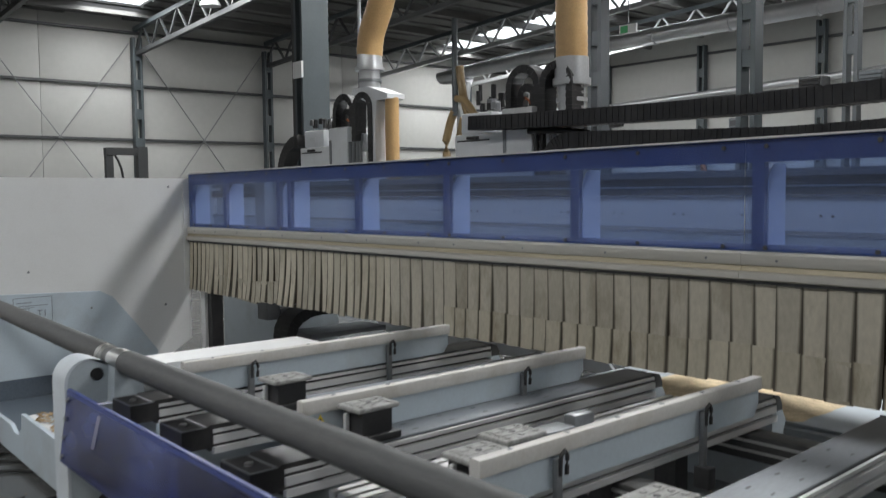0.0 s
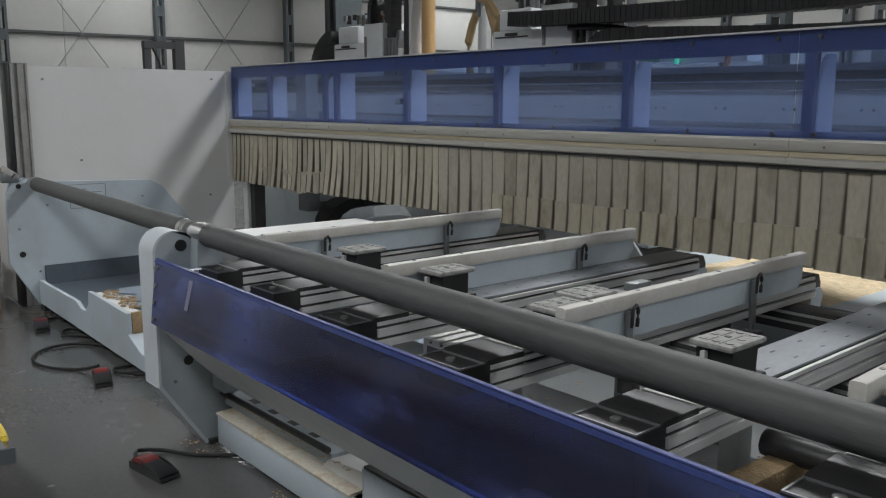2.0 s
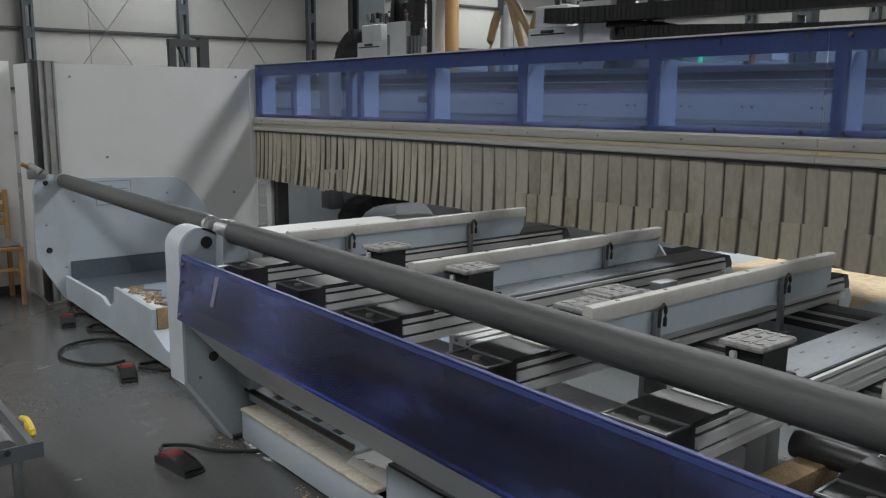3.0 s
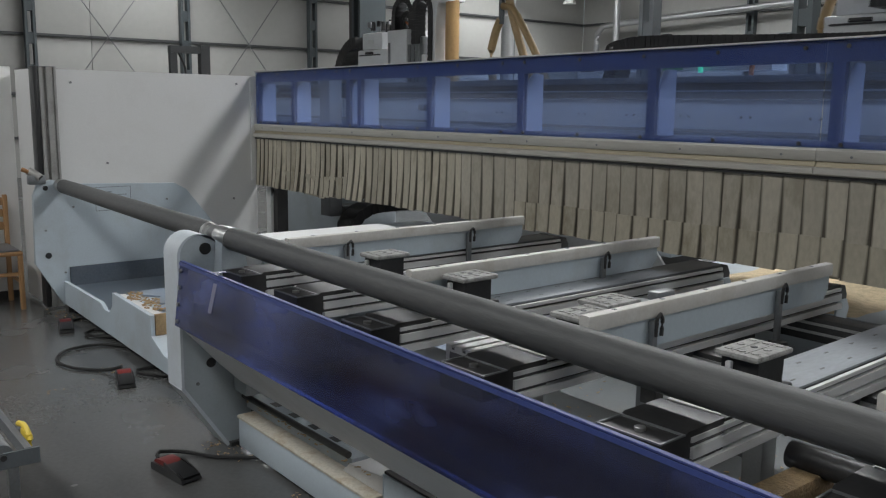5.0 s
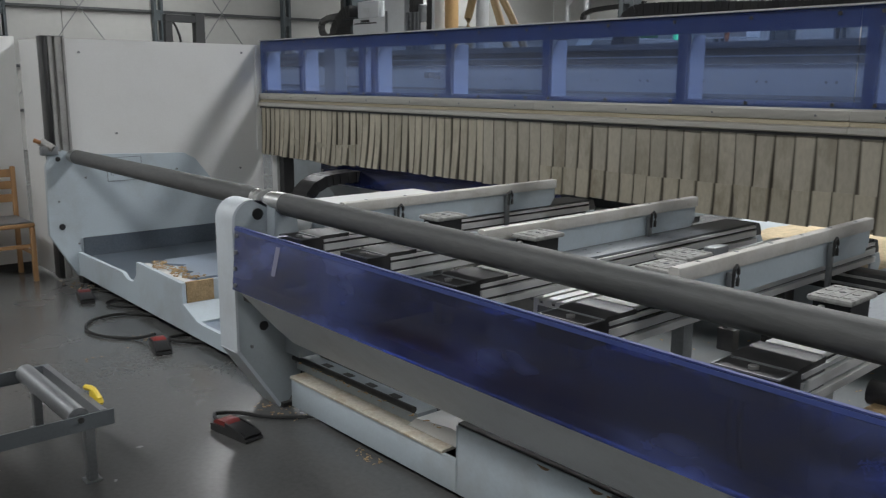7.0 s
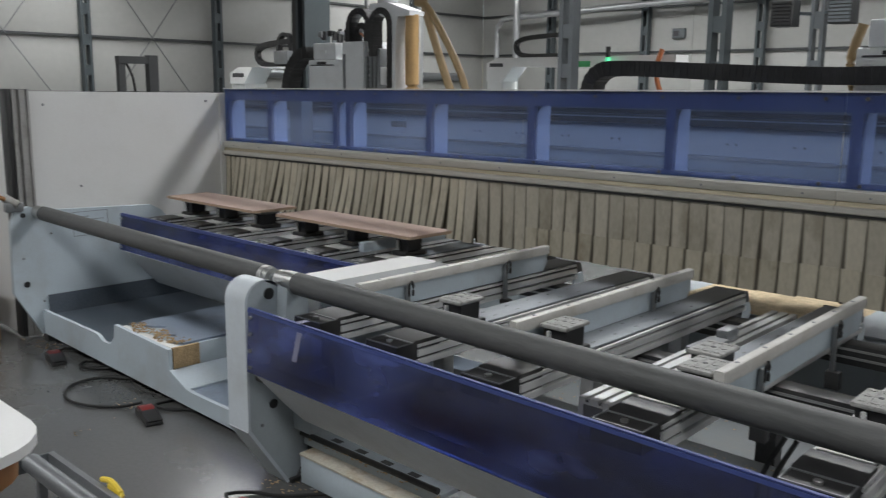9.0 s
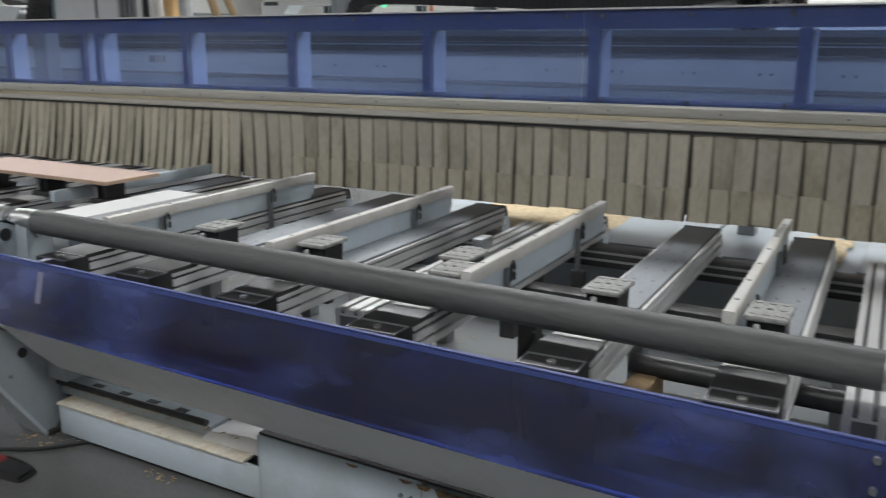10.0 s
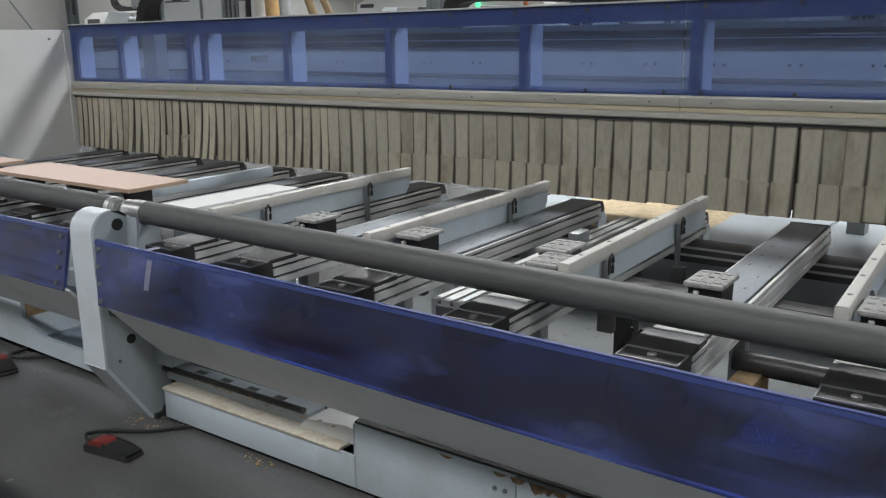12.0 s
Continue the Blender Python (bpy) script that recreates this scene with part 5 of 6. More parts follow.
suction_cup(-1.335, 1.87, 0.8615, "spare suction cup pushed behind another", "suction cups of the table", 1.5)


def stop_rail(x, label, warn=False):
    """A lifting stop rail: pale blade with a rounded cream cap, two hooked lifters on its side."""
    s = thing("stop_rail", label, "stop rail", "stop rails of the table", m=skewed(x))
    y0, y1 = 1.585, 2.93
    part("blade", prism(B(), [(y0 + 0.02, 0.9), (y0 + 0.06, 0.863), (y1 - 0.03, 0.863), (y1, 0.9), (y1, 0.955), (y0, 0.955)], "x", x - 0.008, x + 0.008), M_GREYBLUE, s, "pale blue steel blade")
    cap = [(x - 0.017, 0.952), (x + 0.017, 0.952), (x + 0.018, 0.958), (x + 0.018, 0.990), (x + 0.016, 0.995), (x + 0.012, 0.997), (x - 0.012, 0.997), (x - 0.016, 0.995), (x - 0.018, 0.990), (x - 0.018, 0.958)]
    part("cap", prism(B(), cap, "y", y0 - 0.005, y1 + 0.004), M_CAP, s, "rounded cream plastic cap")
    for y in (1.86, 2.56):
        part("lifter", bx(x + 0.012, x + 0.03, y - 0.012, y + 0.012, 0.76, 0.945, 0.004), M_STEEL, s)
        part("hook", tube(B(), along([(x + 0.03, y, 0.90), (x + 0.034, y, 0.955), (x + 0.034, y + 0.014, 0.965), (x + 0.034, y + 0.024, 0.95), (x + 0.034, y + 0.022, 0.90)], 0.012), 0.006, 8), M_DARK, s)
        part("lifter_foot", bx(x + 0.0, x + 0.055, y - 0.02, y + 0.02, 0.70, 0.77, 0.004), M_DARK, s)
    for k in range(6):
        part("cap_screw", rod(B(), (x, y0 + 0.12 + k * 0.22, 0.996), (x, y0 + 0.12 + k * 0.22, 0.9985), 0.008, seg=8), M_STEEL, s)
    if warn:
        part("warning_sign", prism(B(), [(y0 + 0.04, 0.905), (y0 + 0.085, 0.905), (y0 + 0.0625, 0.945)], "x", x + 0.0085, x + 0.0105), M_SIGN, s, "yellow triangular warning sign")
        part("warning_mark", bx(x + 0.0106, x + 0.0115, y0 + 0.059, y0 + 0.066, 0.912, 0.932), M_INK, s)
    return s


stop_rail(-2.845, "pale stop rail with cream cap on the end support")
stop_rail(-1.995, "pale stop rail with cream cap and yellow warning sign", True)
stop_rail(-1.215, "pale stop rail with cream cap beside a suction cup")
stop_rail(-0.44, "pale stop rail with worn cream cap")

cover = thing("drive_cover", "white sloped drive cover beside the stop rail", "machine cover")
part("cover", prism(B(), [(1.62, 0.70), (2.54, 0.70), (2.54, 0.84), (2.50, 0.905), (2.40, 0.938), (1.62, 0.94)], "x", -3.36, -3.14), M_WHITE, cover)
part("strip", bx(-3.135, -3.03, 1.62, 2.3, 0.74, 0.885, 0.006), M_PLATE, cover)
part("foot", bx(-3.3, -3.2, 1.75, 2.4, 0.02, 0.698), M_PLATE, cover)
for k in range(5):
    part("stud", rod(B(), (-3.08, 1.75 + 0.1 * k, 0.885), (-3.08, 1.75 + 0.1 * k, 0.9), 0.012, seg=8), M_STEEL, cover)

# right end: thin plate, bellows and grey cover
right_end = thing("end_cover", "grey end cover with black folding bellows", "machine cover", m=Matrix.Translation((0.088, 1.24, 0)) @ pose(0, 0, 0, 0, 0, 2.2) @ Matrix.Translation((-0.0485, -1.24, 0)))
part("side_sheet", prism(B(), [(1.24, 0.3), (2.66, 0.3), (2.62, 0.6), (2.47, 0.93), (1.7, 0.93), (1.24, 0.6)], "x", 0.045, 0.052), M_GREYBLUE, right_end)
for k in range(9):
    y = 1.80 + k * 0.085
    part("fold", prism(B(), [(y, 0.80), (y + 0.08, 0.80), (y + 0.078, 0.842), (y + 0.01, 0.85), (y, 0.84)], "x", 0.06, 0.62), M_DARK, right_end)
part("bellows_frame", bx(0.056, 0.62, 2.57, 2.66, 0.78, 0.875, 0.004), M_DARK, right_end)
part("bellows_bed", bx(0.056, 0.62, 1.77, 2.6, 0.70, 0.798), M_DARK, right_end)
part("front_cover", bx(0.056, 0.66, 1.30, 1.765, 0.3, 0.81, 0.01), M_GREYBLUE, right_end)
part("cover_seam", bx(0.16, 0.164, 1.297, 1.2995, 0.32, 0.8), M_INK, right_end)
part("rear_box", bx(0.056, 0.62, 2.9, 3.25, 0.3, 0.72, 0.006), M_CREAM, right_end)

# sawdust and chips
r2 = random.Random(11)


def heap(name, x0, x1, y0, y1, z, height, n, label):
    b = B()
    steps = n
    grid = []
    for i in range(steps + 1):
        row = []
        for j in range(steps + 1):
            u, v = i / steps, j / steps
            edge = min(u, 1 - u, v, 1 - v) * 4
            hgt = height * min(edge, 1) * (0.5 + 0.8 * noise.noise(Vector((u * 5, v * 5, x0)))) if edge > 0 else -0.004
            row.append(b.verts.new((x0 + (x1 - x0) * u + 0.04 * noise.noise(Vector((v * 6, u, 3))), y0 + (y1 - y0) * v + 0.05 * noise.noise(Vector((u * 6, v, 9))), z + hgt)))
        grid.append(row)
    for i in range(steps):
        for j in range(steps):
            b.faces.new((grid[i][j], grid[i + 1][j], grid[i + 1][j + 1], grid[i][j + 1]))
    ob = part(name, b, M_SAWDUST)
    return tagged(ob, label, "sawdust", kind="stuff")


heap("sawdust", -2.8, -1.72, 4.2, 5.45, 0.503, 0.04, 28, "pale heap of sawdust behind the curtain")
heap("sawdust", -0.62, -0.35, 4.3, 5.0, 0.503, 0.015, 14, "thin drift of sawdust behind the curtain")


def chips(name, spots, label, material, size):
    b = B()
    for x0, x1, y0, y1, z, n in spots:
        for i in range(n):
            m = pose(r2.uniform(x0, x1), r2.uniform(y0, y1), z + 0.003, r2.uniform(-20, 20), r2.uniform(-20, 20), r2.uniform(0, 360))
            s = r2.uniform(0.4, 1.0) * size
            bmesh.ops.create_cube(b, size=1.0, matrix=m @ Matrix.Diagonal((s, s * 0.35, s * 0.12, 1)))
    return tagged(part(name, b, material), label, "wood chips", kind="stuff")


chips("wood_chips", [(-3.3, -3.0, 1.36, 1.52, 0.0, 40), (-2.62, -2.4, 1.42, 1.475, 0.0, 24), (-4.75, -4.6, 1.35, 1.5, 0.0, 16), (-6.5, -6.0, 1.5, 1.7, 0.0, 40), (-3.1, -2.1, 1.5, 1.52, 0.229, 40), (-4.6, -4.4, 1.0, 1.3, 0.0, 6), (-2.4, -1.0, 1.72, 2.55, 0.302, 260), (-0.9, -0.1, 1.72, 2.55, 0.302, 200), (-2.9, -0.1, 2.65, 4.0, 0.142, 200)], "small wood chips scattered on floor and bed", M_WOODRAW, 0.018)
scrap = B()
for i in range(110):
    p = Vector((r2.uniform(-0.60, -0.30), r2.uniform(1.50, 1.80), 0.582 + r2.uniform(0, 0.03)))
    q = p + Vector((r2.uniform(-0.03, 0.03), r2.uniform(-0.03, 0.03), r2.uniform(-0.006, 0.02)))
    rr = p + Vector((r2.uniform(-0.04, 0.04), r2.uniform(-0.04, 0.04), 0))
    tube(scrap, along([p, q, rr], 0.02), 0.0025, 5)
tagged(part("plastic_swarf", scrap, M_ALU_WHITE), "tangled pale shavings in an open bin", "shavings", kind="stuff")
bin_ = thing("chip_bin", "rusty open chip bin under the table", "bin")
part("bin_floor", bx(-0.62, -0.27, 1.47, 1.84, 0.56, 0.578), M_STEEL, bin_)
part("bin_side", bx(-0.70, -0.622, 1.50, 1.92, 0.50, 0.665, 0.006), M_WOODRAW, bin_, "rusty side block")
part("bin_side", bx(-0.268, -0.25, 1.47, 1.84, 0.50, 0.62), M_DARK, bin_)
part("bin_front", bx(-0.62, -0.27, 1.452, 1.469, 0.50, 0.595), M_DARK, bin_)
part("bin_leg", bx(-0.66, -0.62, 1.72, 1.80, 0.30, 0.498), M_DARK, bin_)
part("bin_leg", bx(-0.31, -0.27, 1.72, 1.80, 0.30, 0.498), M_DARK, bin_)
cables = thing("bed_cable", "black cables hanging under the work supports", "cable")
for x in (-1.12, -1.08):
    part("cable", tube(B(), along([(x, 2.0, 0.68), (x - 0.06, 1.95, 0.5), (x - 0.02, 1.9, 0.305)], 0.03), 0.009, 8), M_RUBBER, cables)
part("cable", tube(B(), along([(-1.1, 2.5, 0.66), (-1.03, 2.4, 0.52), (-0.98, 2.45, 0.66)], 0.03), 0.009, 8), M_RUBBER, cables)

# ---- left bay: tray, moving table, boards ----
tray = thing("bay_tray", "pale blue steel bay tray with a torn chipboard block", "machine base")
front = [(-6.28, 0.07), (-3.38, 0.02), (-3.38, 0.128), (-4.27, 0.128), (-4.34, 0.135), (-4.52, 0.205), (-4.525, 0.326), (-5.185, 0.346), (-5.20, 0.26), (-5.26, 0.205), (-5.36, 0.20), (-5.44, 0.235), (-6.28, 0.24)]
part("front_sheet", prism(B(), front, "y", 1.60, 1.625), M_GREYBLUE, tray)
part("trough_floor", bx(-6.28, -5.19, 1.626, 3.2, 0.19, 0.20), M_TRAY, tray)
part("trough_wall", bx(-6.296, -6.282, 1.65, 2.9, 0.19, 0.34), M_TRAY, tray, "dark steel trough wall")
part("block", bx(-5.18, -4.54, 1.68, 2.9, 0.06, 0.325, 0.004), M_GREYBLUE, tray)
part("block_top", prism(B(), [(-5.18, 1.78), (-5.07, 1.74), (-4.95, 1.83), (-4.84, 1.71), (-4.74, 1.78), (-4.64, 1.67), (-4.555, 1.72), (-4.555, 2.9), (-5.18, 2.9)], "z", 0.326, 0.339), M_BLOCKTOP, tray)
part("chipboard_face", bx(-4.539, -4.52, 1.63, 1.80, 0.206, 0.330), M_WOODRAW, tray, "torn chipboard edge")
part("right_floor", bx(-4.52, -3.38, 1.626, 3.2, 0.105, 0.118), M_BLOCKTOP, tray)
part("slope", prism(B(), [(-4.52, 0.185), (-4.52, 0.203), (-4.34, 0.133), (-4.34, 0.119)], "y", 1.626, 3.1), M_GREYBLUE, tray)
tb = B()
for i in range(260):
    xx = r2.uniform(-5.15, -4.56)
    yy = 1.655 + 0.10 * r2.random() ** 1.5 + 0.025 * math.sin(xx * 23)
    m = pose(xx, yy, 0.336 + r2.uniform(0, 0.012), r2.uniform(-25, 25), r2.uniform(-25, 25), r2.uniform(0, 360))
    s = r2.uniform(0.006, 0.022)
    bmesh.ops.create_cube(tb, size=1.0, matrix=m @ Matrix.Diagonal((s, s * 0.5, s * 0.22, 1)))
tagged(part("splinter_litter", tb, M_WOODRAW, tray, "torn wood splinters"), kind="stuff")
part("block_rim", bx(-5.18, -4.54, 1.626, 1.68, 0.24, 0.332, 0.006), M_WHITE, tray)

table = thing("moving_table", "moving machine table with blue front panel and work supports", "machine table")
front_panel(table, -6.26, -3.47, 0.055)
LEFT_X = [-5.95, -5.52, -5.08, -4.62, -4.15, -3.68]
for x in LEFT_X:
    console(x, table, y0=1.48)
for y in (2.30, 3.06):
    part("cross_rail", bx(-6.15, -3.55, y - 0.05, y + 0.05, 0.56, 0.762, 0.004), M_DARK, table)
part("table_frame", bx(-6.15, -3.55, 1.62, 3.1, 0.46, 0.55, 0.004), M_PLATE, table)
part("runner", bx(-6.0, -5.9, 1.5, 3.1, 0.40, 0.458), M_DARK, table)
part("runner", bx(-3.7, -3.6, 1.5, 3.1, 0.40, 0.458), M_DARK, table)
part("stop_bar", bx(-3.90, -3.86, 1.62, 2.9, 0.87, 0.93, 0.006), M_GREYBLUE, table)
movers = [(table, (0, 0, 0, 0))]
for x, y in ((-5.95, 1.76), (-5.52, 1.77), (-5.08, 1.79), (-4.62, 1.80), (-4.15, 1.82), (-3.68, 1.82)):
    c = suction_cup(x, y, 0.8615, "dark suction cup under a board", "suction cups of the moving table")
    movers.append((c, (x, y, 0.8615, 0)))


def board(x0, x1, y0, y1, label, turn):
    cx, cy = (x0 + x1) / 2, (y0 + y1) / 2
    w, d = (x1 - x0) / 2, (y1 - y0) / 2
    t = thing("board", label, "board", "boards on the moving table", m=pose(cx, cy, 0.9845, 0, 0, turn))
    part("core", bx(-w, w, -d, d, 0.0, 0.016), M_BOARD_EDGE, t, "chipboard core with raw edges")
    part("face", bx(-w + 0.001, w - 0.001, -d + 0.001, d - 0.001, 0.0162, 0.0185), M_BOARD, t, "smooth pink top face")
    movers.append((t, (cx, cy, 0.9845, turn)))


board(-6.10, -4.97, 1.615, 1.965, "pink chipboard panel resting on suction cups", 0.6)
board(-4.76, -3.51, 1.655, 2.0, "pink chipboard panel with raw edges resting on cups", 0.5)

loop = thing("table_cable_chain", "dark cable chain loop that follows the moving table", "cable chain")
part("chain_run", chain(B(), [(-5.7, 1.0, 0.70), (-5.75, 0.5, 0.705), (-5.78, 0.15, 0.68), (-5.8, 0.02, 0.58), (-5.8, 0.0, 0.45), (-5.8, 0.1, 0.33), (-5.8, 0.5, 0.28), (-5.8, 1.2, 0.28)], 0.22, 0.09, 0.06), M_BLACK, loop)
part("guide", bx(-6.0, -5.66, 0.15, 0.9, 0.46, 0.50), M_STEEL, loop)

back_box = thing("floor_cabinet", "grey steel cabinet with papers on top behind the curtain", "cabinet")
part("body", bx(-7.4, -6.3, 4.0, 4.6, 0, 0.72, 0.02), M_PLATE, back_box)
part("paper", bx(-6.9, -6.5, 4.1, 4.4, 0.722, 0.728), M_PAPER, back_box)
part("cable", tube(B(), along([(-6.8, 4.05, 0.75), (-6.55, 4.02, 0.76), (-6.4, 4.1, 0.73)], 0.05), 0.01, 6), M_PAPER, back_box)
jamb = thing("curtain_jamb", "white steel jamb at the end of the curtain", "jamb")
part("post", bx(-6.46, -6.38, 3.34, 3.42, 0.0, 0.93), M_WHITE, jamb)
part("seal", bx(-6.37, -6.30, 3.36, 3.46, 0.0, 0.93), M_BLACK, jamb)

# ---- on the floor ----


def foot_switch(x, y, turn, cable_pts):
    f = thing("foot_switch", "red and black foot switch with cable on the floor", "foot switch", "foot switches", m=pose(x, y, 0, 0, 0, turn))
    part("body", prism(B(), [(-0.125, 0.004), (-0.115, 0.0), (0.115, 0.0), (0.125, 0.006), (0.122, 0.016), (0.0, 0.034), (-0.118, 0.034), (-0.125, 0.028)], "y", -0.045, 0.045), M_BLACK, f)
    part("red_cover", prism(B(), [(-0.112, 0.035), (-0.02, 0.035), (-0.012, 0.048), (-0.03, 0.056), (-0.09, 0.053), (-0.108, 0.044)], "y", -0.036, 0.036), M_RED, f, "worn red cover")
    part("pedal", prism(B(), [(-0.008, 0.036), (0.115, 0.018), (0.118, 0.028), (0.10, 0.036), (-0.008, 0.05)], "y", -0.035, 0.035), M_BLACK, f)
    for side in (-1, 1):
        part("cheek", prism(B(), [(-0.02, 0.035), (0.115, 0.017), (0.115, 0.026), (0.06, 0.044), (-0.02, 0.056)], "y", side * 0.041 - 0.004, side * 0.041 + 0.004), M_BLACK, f)
    part("gland", rod(B(), (-0.122, 0, 0.02), (-0.15, 0, 0.02), 0.012, seg=10), M_BLACK, f)
    inv = pose(x, y, 0, 0, 0, turn).inverted()
    part("cable", tube(B(), [inv @ p for p in along(cable_pts, 0.04)], 0.009, 8), M_RUBBER, f)


foot_switch(-3.045, 1.155, 9, [(-3.17, 1.13, 0.03), (-3.25, 1.16, 0.03), (-3.22, 1.27, 0.012), (-3.08, 1.36, 0.012), (-2.94, 1.54, 0.012)])
foot_switch(-4.40, 1.40, -14, [(-4.54, 1.43, 0.05), (-4.66, 1.36, 0.012), (-4.80, 1.24, 0.012), (-5.0, 1.2, 0.012), (-5.2, 1.3, 0.012), (-5.23, 1.5, 0.012), (-5.05, 1.66, 0.012)])
foot_switch(-5.80, 1.47, -12, [(-5.92, 1.49, 0.05), (-5.95, 1.52, 0.012), (-6.0, 1.62, 0.012), (-5.85, 1.72, 0.012)])
spare = thing("floor_cable", "black cable looping out from under the tray", "cable")
part("cable", tube(B(), along([(-4.62, 1.70, 0.012), (-4.55, 1.62, 0.012), (-4.55, 1.52, 0.012), (-4.45, 1.52, 0.012), (-4.3, 1.66, 0.012)], 0.04), 0.009, 8), M_RUBBER, spare)
part("cable", tube(B(), along([(-5.5, 1.72, 0.012), (-5.62, 1.6, 0.012), (-5.5, 1.52, 0.012), (-5.3, 1.7, 0.012)], 0.04), 0.009, 8), M_RUBBER, spare)

chair = thing("wooden_chair", "honey-coloured wooden chair against the guard panel", "chair")
cx0, cx1, cy0, cy1 = -6.98, -6.56, 1.0, 1.40
part("seat", bx(cx0, cx1, cy0, cy1, 0.41, 0.44, 0.01), M_WOOD, chair)
part("cushion", bx(cx0 + 0.02, cx1 - 0.02, cy0 + 0.02, cy1 - 0.02, 0.441, 0.455, 0.006), M_STEEL, chair)
for x, y, top in ((cx0 + 0.02, cy0 + 0.02, 0.83), (cx0 + 0.02, cy1 - 0.02, 0.83), (cx1 - 0.02, cy0 + 0.02, 0.409), (cx1 - 0.02, cy1 - 0.02, 0.409)):
    part("leg", bx(x - 0.017, x + 0.017, y - 0.017, y + 0.017, 0, top, 0.005), M_WOOD, chair)
for z in (0.56, 0.66, 0.75):
    part("back_slat", bx(cx0 + 0.01, cx0 + 0.03, cy0 + 0.038, cy1 - 0.038, z, z + 0.06, 0.005), M_WOOD, chair)
part("stretcher", bx(cx0 + 0.04, cx1 - 0.04, cy1 - 0.03, cy1 - 0.012, 0.2, 0.225), M_WOOD, chair)
part("stretcher", bx(cx1 - 0.03, cx1 - 0.012, cy0 + 0.04, cy1 - 0.04, 0.26, 0.285), M_WOOD, chair)

cart = thing("roller_stand", "grey steel roller stand with two rollers", "roller stand")
sx0, sx1, sy0, sy1, sz = -3.68, -2.98, -0.40, 0.585, 0.265
part("side_rail", bx(sx1 - 0.004, sx1 + 0.004, sy0, sy1 + 0.03, sz - 0.05, sz + 0.01), M_HALLSTEEL_PALE, cart)
part("side_rail", bx(sx0 - 0.004, sx0 + 0.004, sy0, sy1 + 0.01, sz - 0.05, sz + 0.01), M_HALLSTEEL_PALE, cart)
part("end_bar", prism(B(), [(sy1 - 0.02, sz - 0.04), (sy1 + 0.005, sz - 0.04), (sy1 + 0.005, sz + 0.012), (sy1 - 0.02, sz + 0.012)], "x", sx0 + 0.005, sx1 - 0.005), M_STEEL, cart)
part("end_bar", bx(sx0 + 0.005, sx1 - 0.005, sy0, sy0 + 0.02, sz - 0.04, sz + 0.01), M_STEEL, cart)
for y in (0.49, 0.16, -0.2):
    part("roller", rod(B(), (sx0 + 0.02, y, sz - 0.005), (sx1 - 0.02, y, sz - 0.005), 0.04, seg=24), M_STEEL, cart, "worn steel roller")
    part("axle", rod(B(), (sx0 - 0.01, y, sz - 0.005), (sx1 + 0.01, y, sz - 0.005), 0.012, seg=12), M_DARK, cart)
for x, y in ((sx0 + 0.02, sy0 + 0.05), (sx0 + 0.02, sy1 - 0.06), (sx1 - 0.025, sy0 + 0.05), (sx1 - 0.025, sy1 - 0.06)):
    part("leg", bx(x - 0.018, x + 0.018, y - 0.018, y + 0.018, 0.006, sz - 0.051, 0.003), M_STEEL, cart)
    part("foot", bx(x - 0.03, x + 0.03, y - 0.03, y + 0.03, 0.0, 0.006), M_STEEL, cart)
part("yellow_strap", tube(B(), along([(-3.25, 0.605, 0.285), (-3.18, 0.61, 0.295), (-3.1, 0.61, 0.265), (-3.13, 0.605, 0.215)], 0.02), 0.012, 8), M_YELLOW, cart, "yellow strap")
part("yellow_block", bx(-3.2, -3.1, 0.598, 0.62, 0.255, 0.285, 0.005), M_YELLOW, cart)

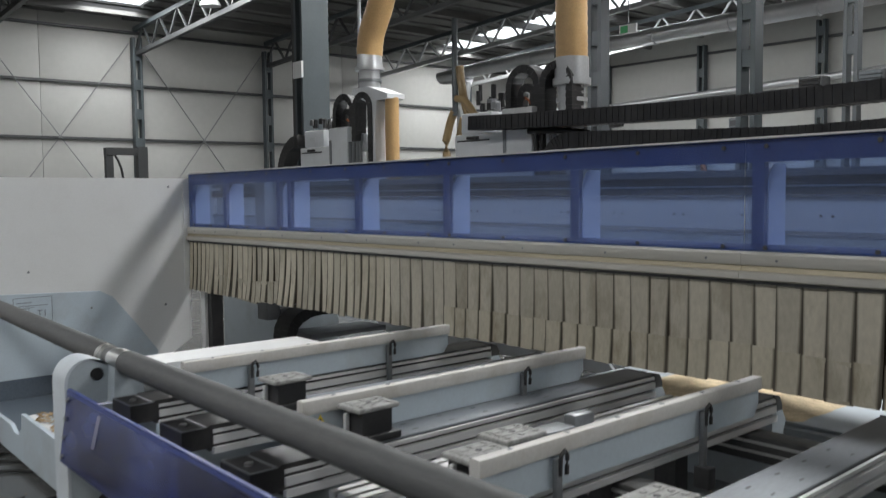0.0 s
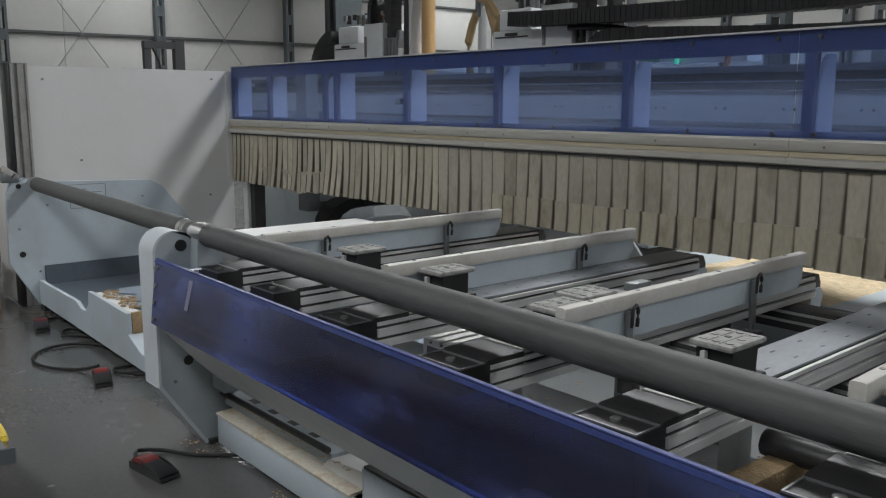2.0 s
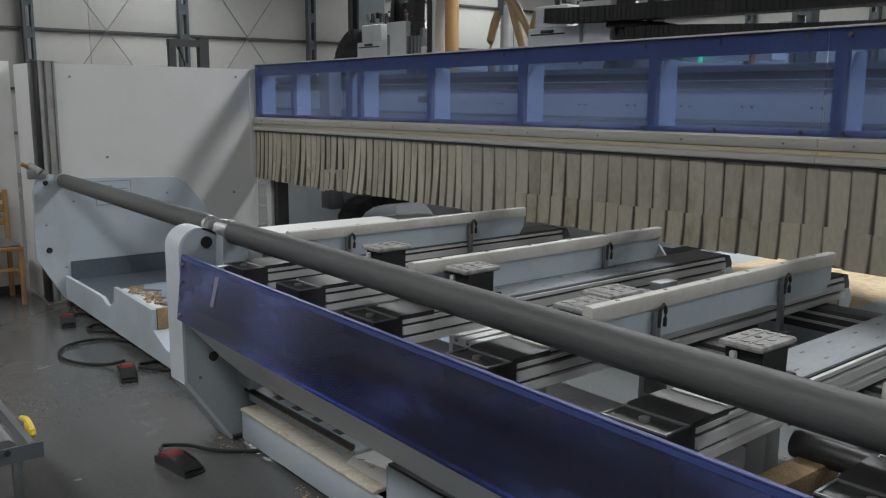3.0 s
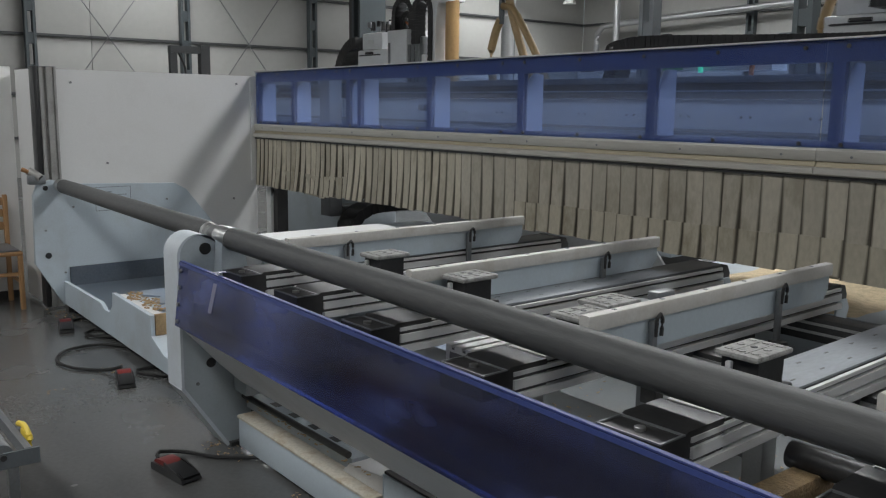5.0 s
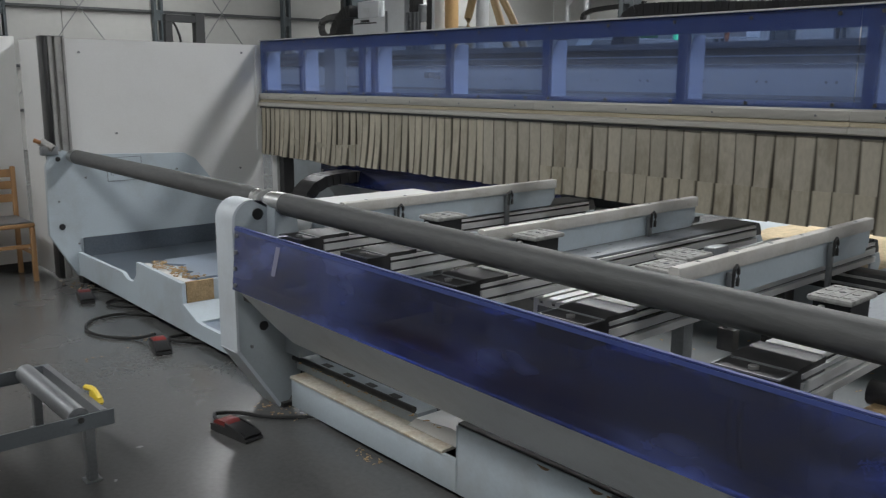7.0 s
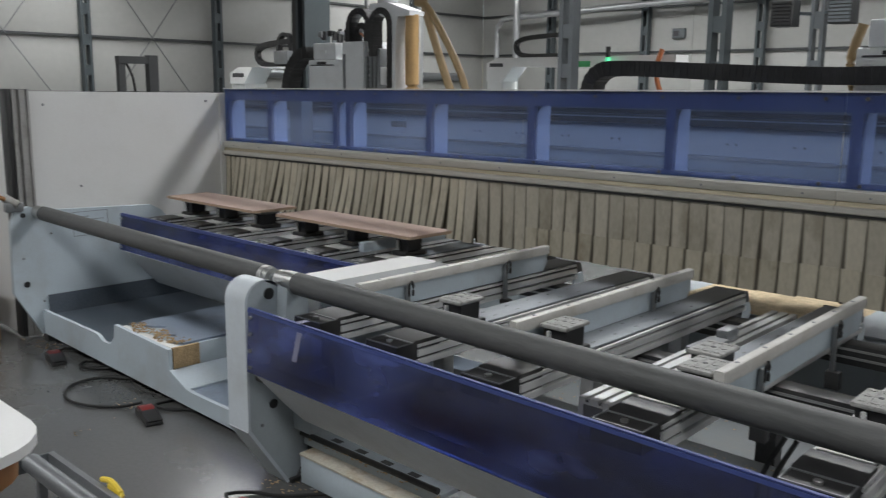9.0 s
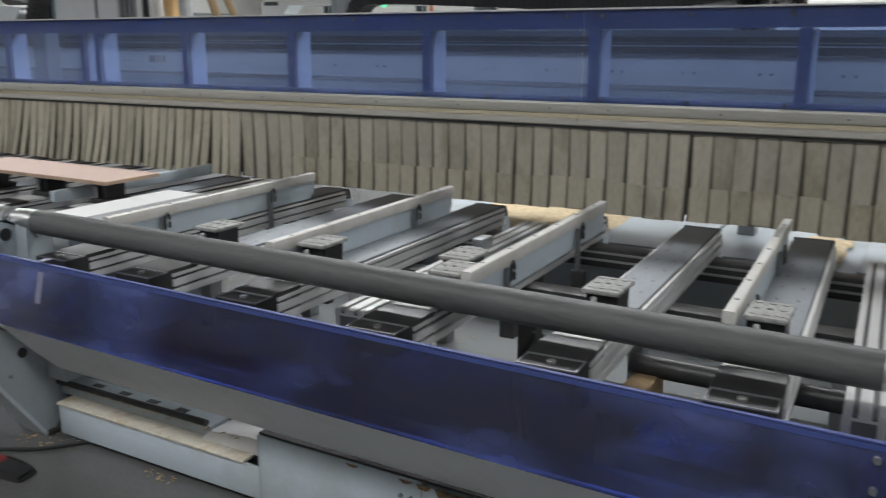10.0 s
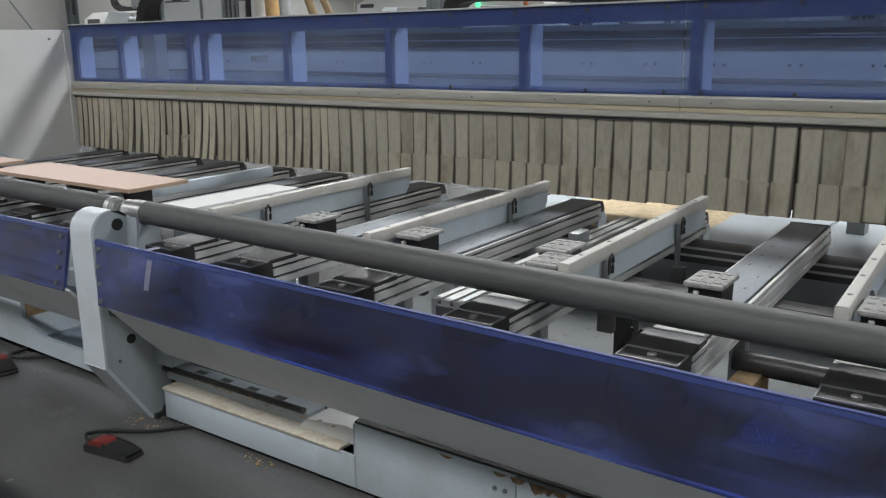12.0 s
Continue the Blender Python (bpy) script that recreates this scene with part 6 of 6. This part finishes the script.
desk = thing("side_table", "white round-cornered table on brown wooden legs", "table", m=pose(0.04, 0.02, 0))
outl = []
for cx, cy, a0 in ((-2.90, -0.06, 0), (-3.35, -0.06, 90), (-3.35, -0.95, 180), (-2.90, -0.95, 270)):
    outl += [(cx + 0.25 * math.cos(radians(a0 + k * 15)), cy + 0.25 * math.sin(radians(a0 + k * 15))) for k in range(7)]
part("tabletop", prism(B(), outl, "z", 0.715, 0.75), M_WHITE, desk)
part("apron", prism(B(), [(x * 0.92 - 0.25, y * 0.92 - 0.04) for x, y in outl], "z", 0.62, 0.714), M_BROWN, desk)
for x, y in ((-2.82, 0.0), (-3.4, 0.0), (-2.82, -1.0), (-3.4, -1.0)):
    part("leg", rod(B(), (x, y, 0), (x, y, 0.714), 0.028, 0.034), M_BROWN, desk)


# ---- what moves ----
def motions():
    # the left table comes forward out of the hood
    shift = [(0.0, 3.5), (5.0, 3.5), (5.5, 3.4), (6.0, 3.17), (6.5, 2.8), (7.0, 2.4), (7.2, 2.22), (8.0, 1.5), (8.8, 0.98), (9.0, 0.89), (9.5, 0.68), (10.0, 0.48), (10.5, 0.29), (11.0, 0.12), (11.5, 0.03), (12.0, 0.0)]
    for ob, (x, y, z, turn) in movers:
        walk(ob, [(t, pose(x, y + d, z, 0, 0, turn)) for t, d in shift])
    walk(loop, [(t, pose(0, 3.75 - 0.48 * (3.5 - d), 0)) for t, d in shift])
    # the second head runs along the beam
    run = [(0.0, 0.0), (2.5, 0.0), (3.0, 0.14), (3.2, 0.36), (4.0, 1.45), (4.8, 2.49), (5.0, 2.69), (5.5, 2.98), (6.0, 3.09), (9.0, 3.09), (12.0, 3.09)]
    walk(head_b, [(t, pose(-5.14 + d, 5.0, 0)) for t, d in run])
    # strips are dragged forward while the table passes under them
    for ob, home, x, r in curtain_strips:
        lean = -(4 + 9 * r) * (1.0 if x < -3.9 else 0.6)
        swing = [(0.0, 0), (7.2, 0), (7.9, 0.6), (8.8, 1.0), (9.5, 0.9), (10.5, 0.75), (11.2, 0.45), (12.0, 0.12)]
        walk(ob, [(t, home @ pose(0, 0, 0, lean * s, 0, 0)) for t, s in swing])


motions()
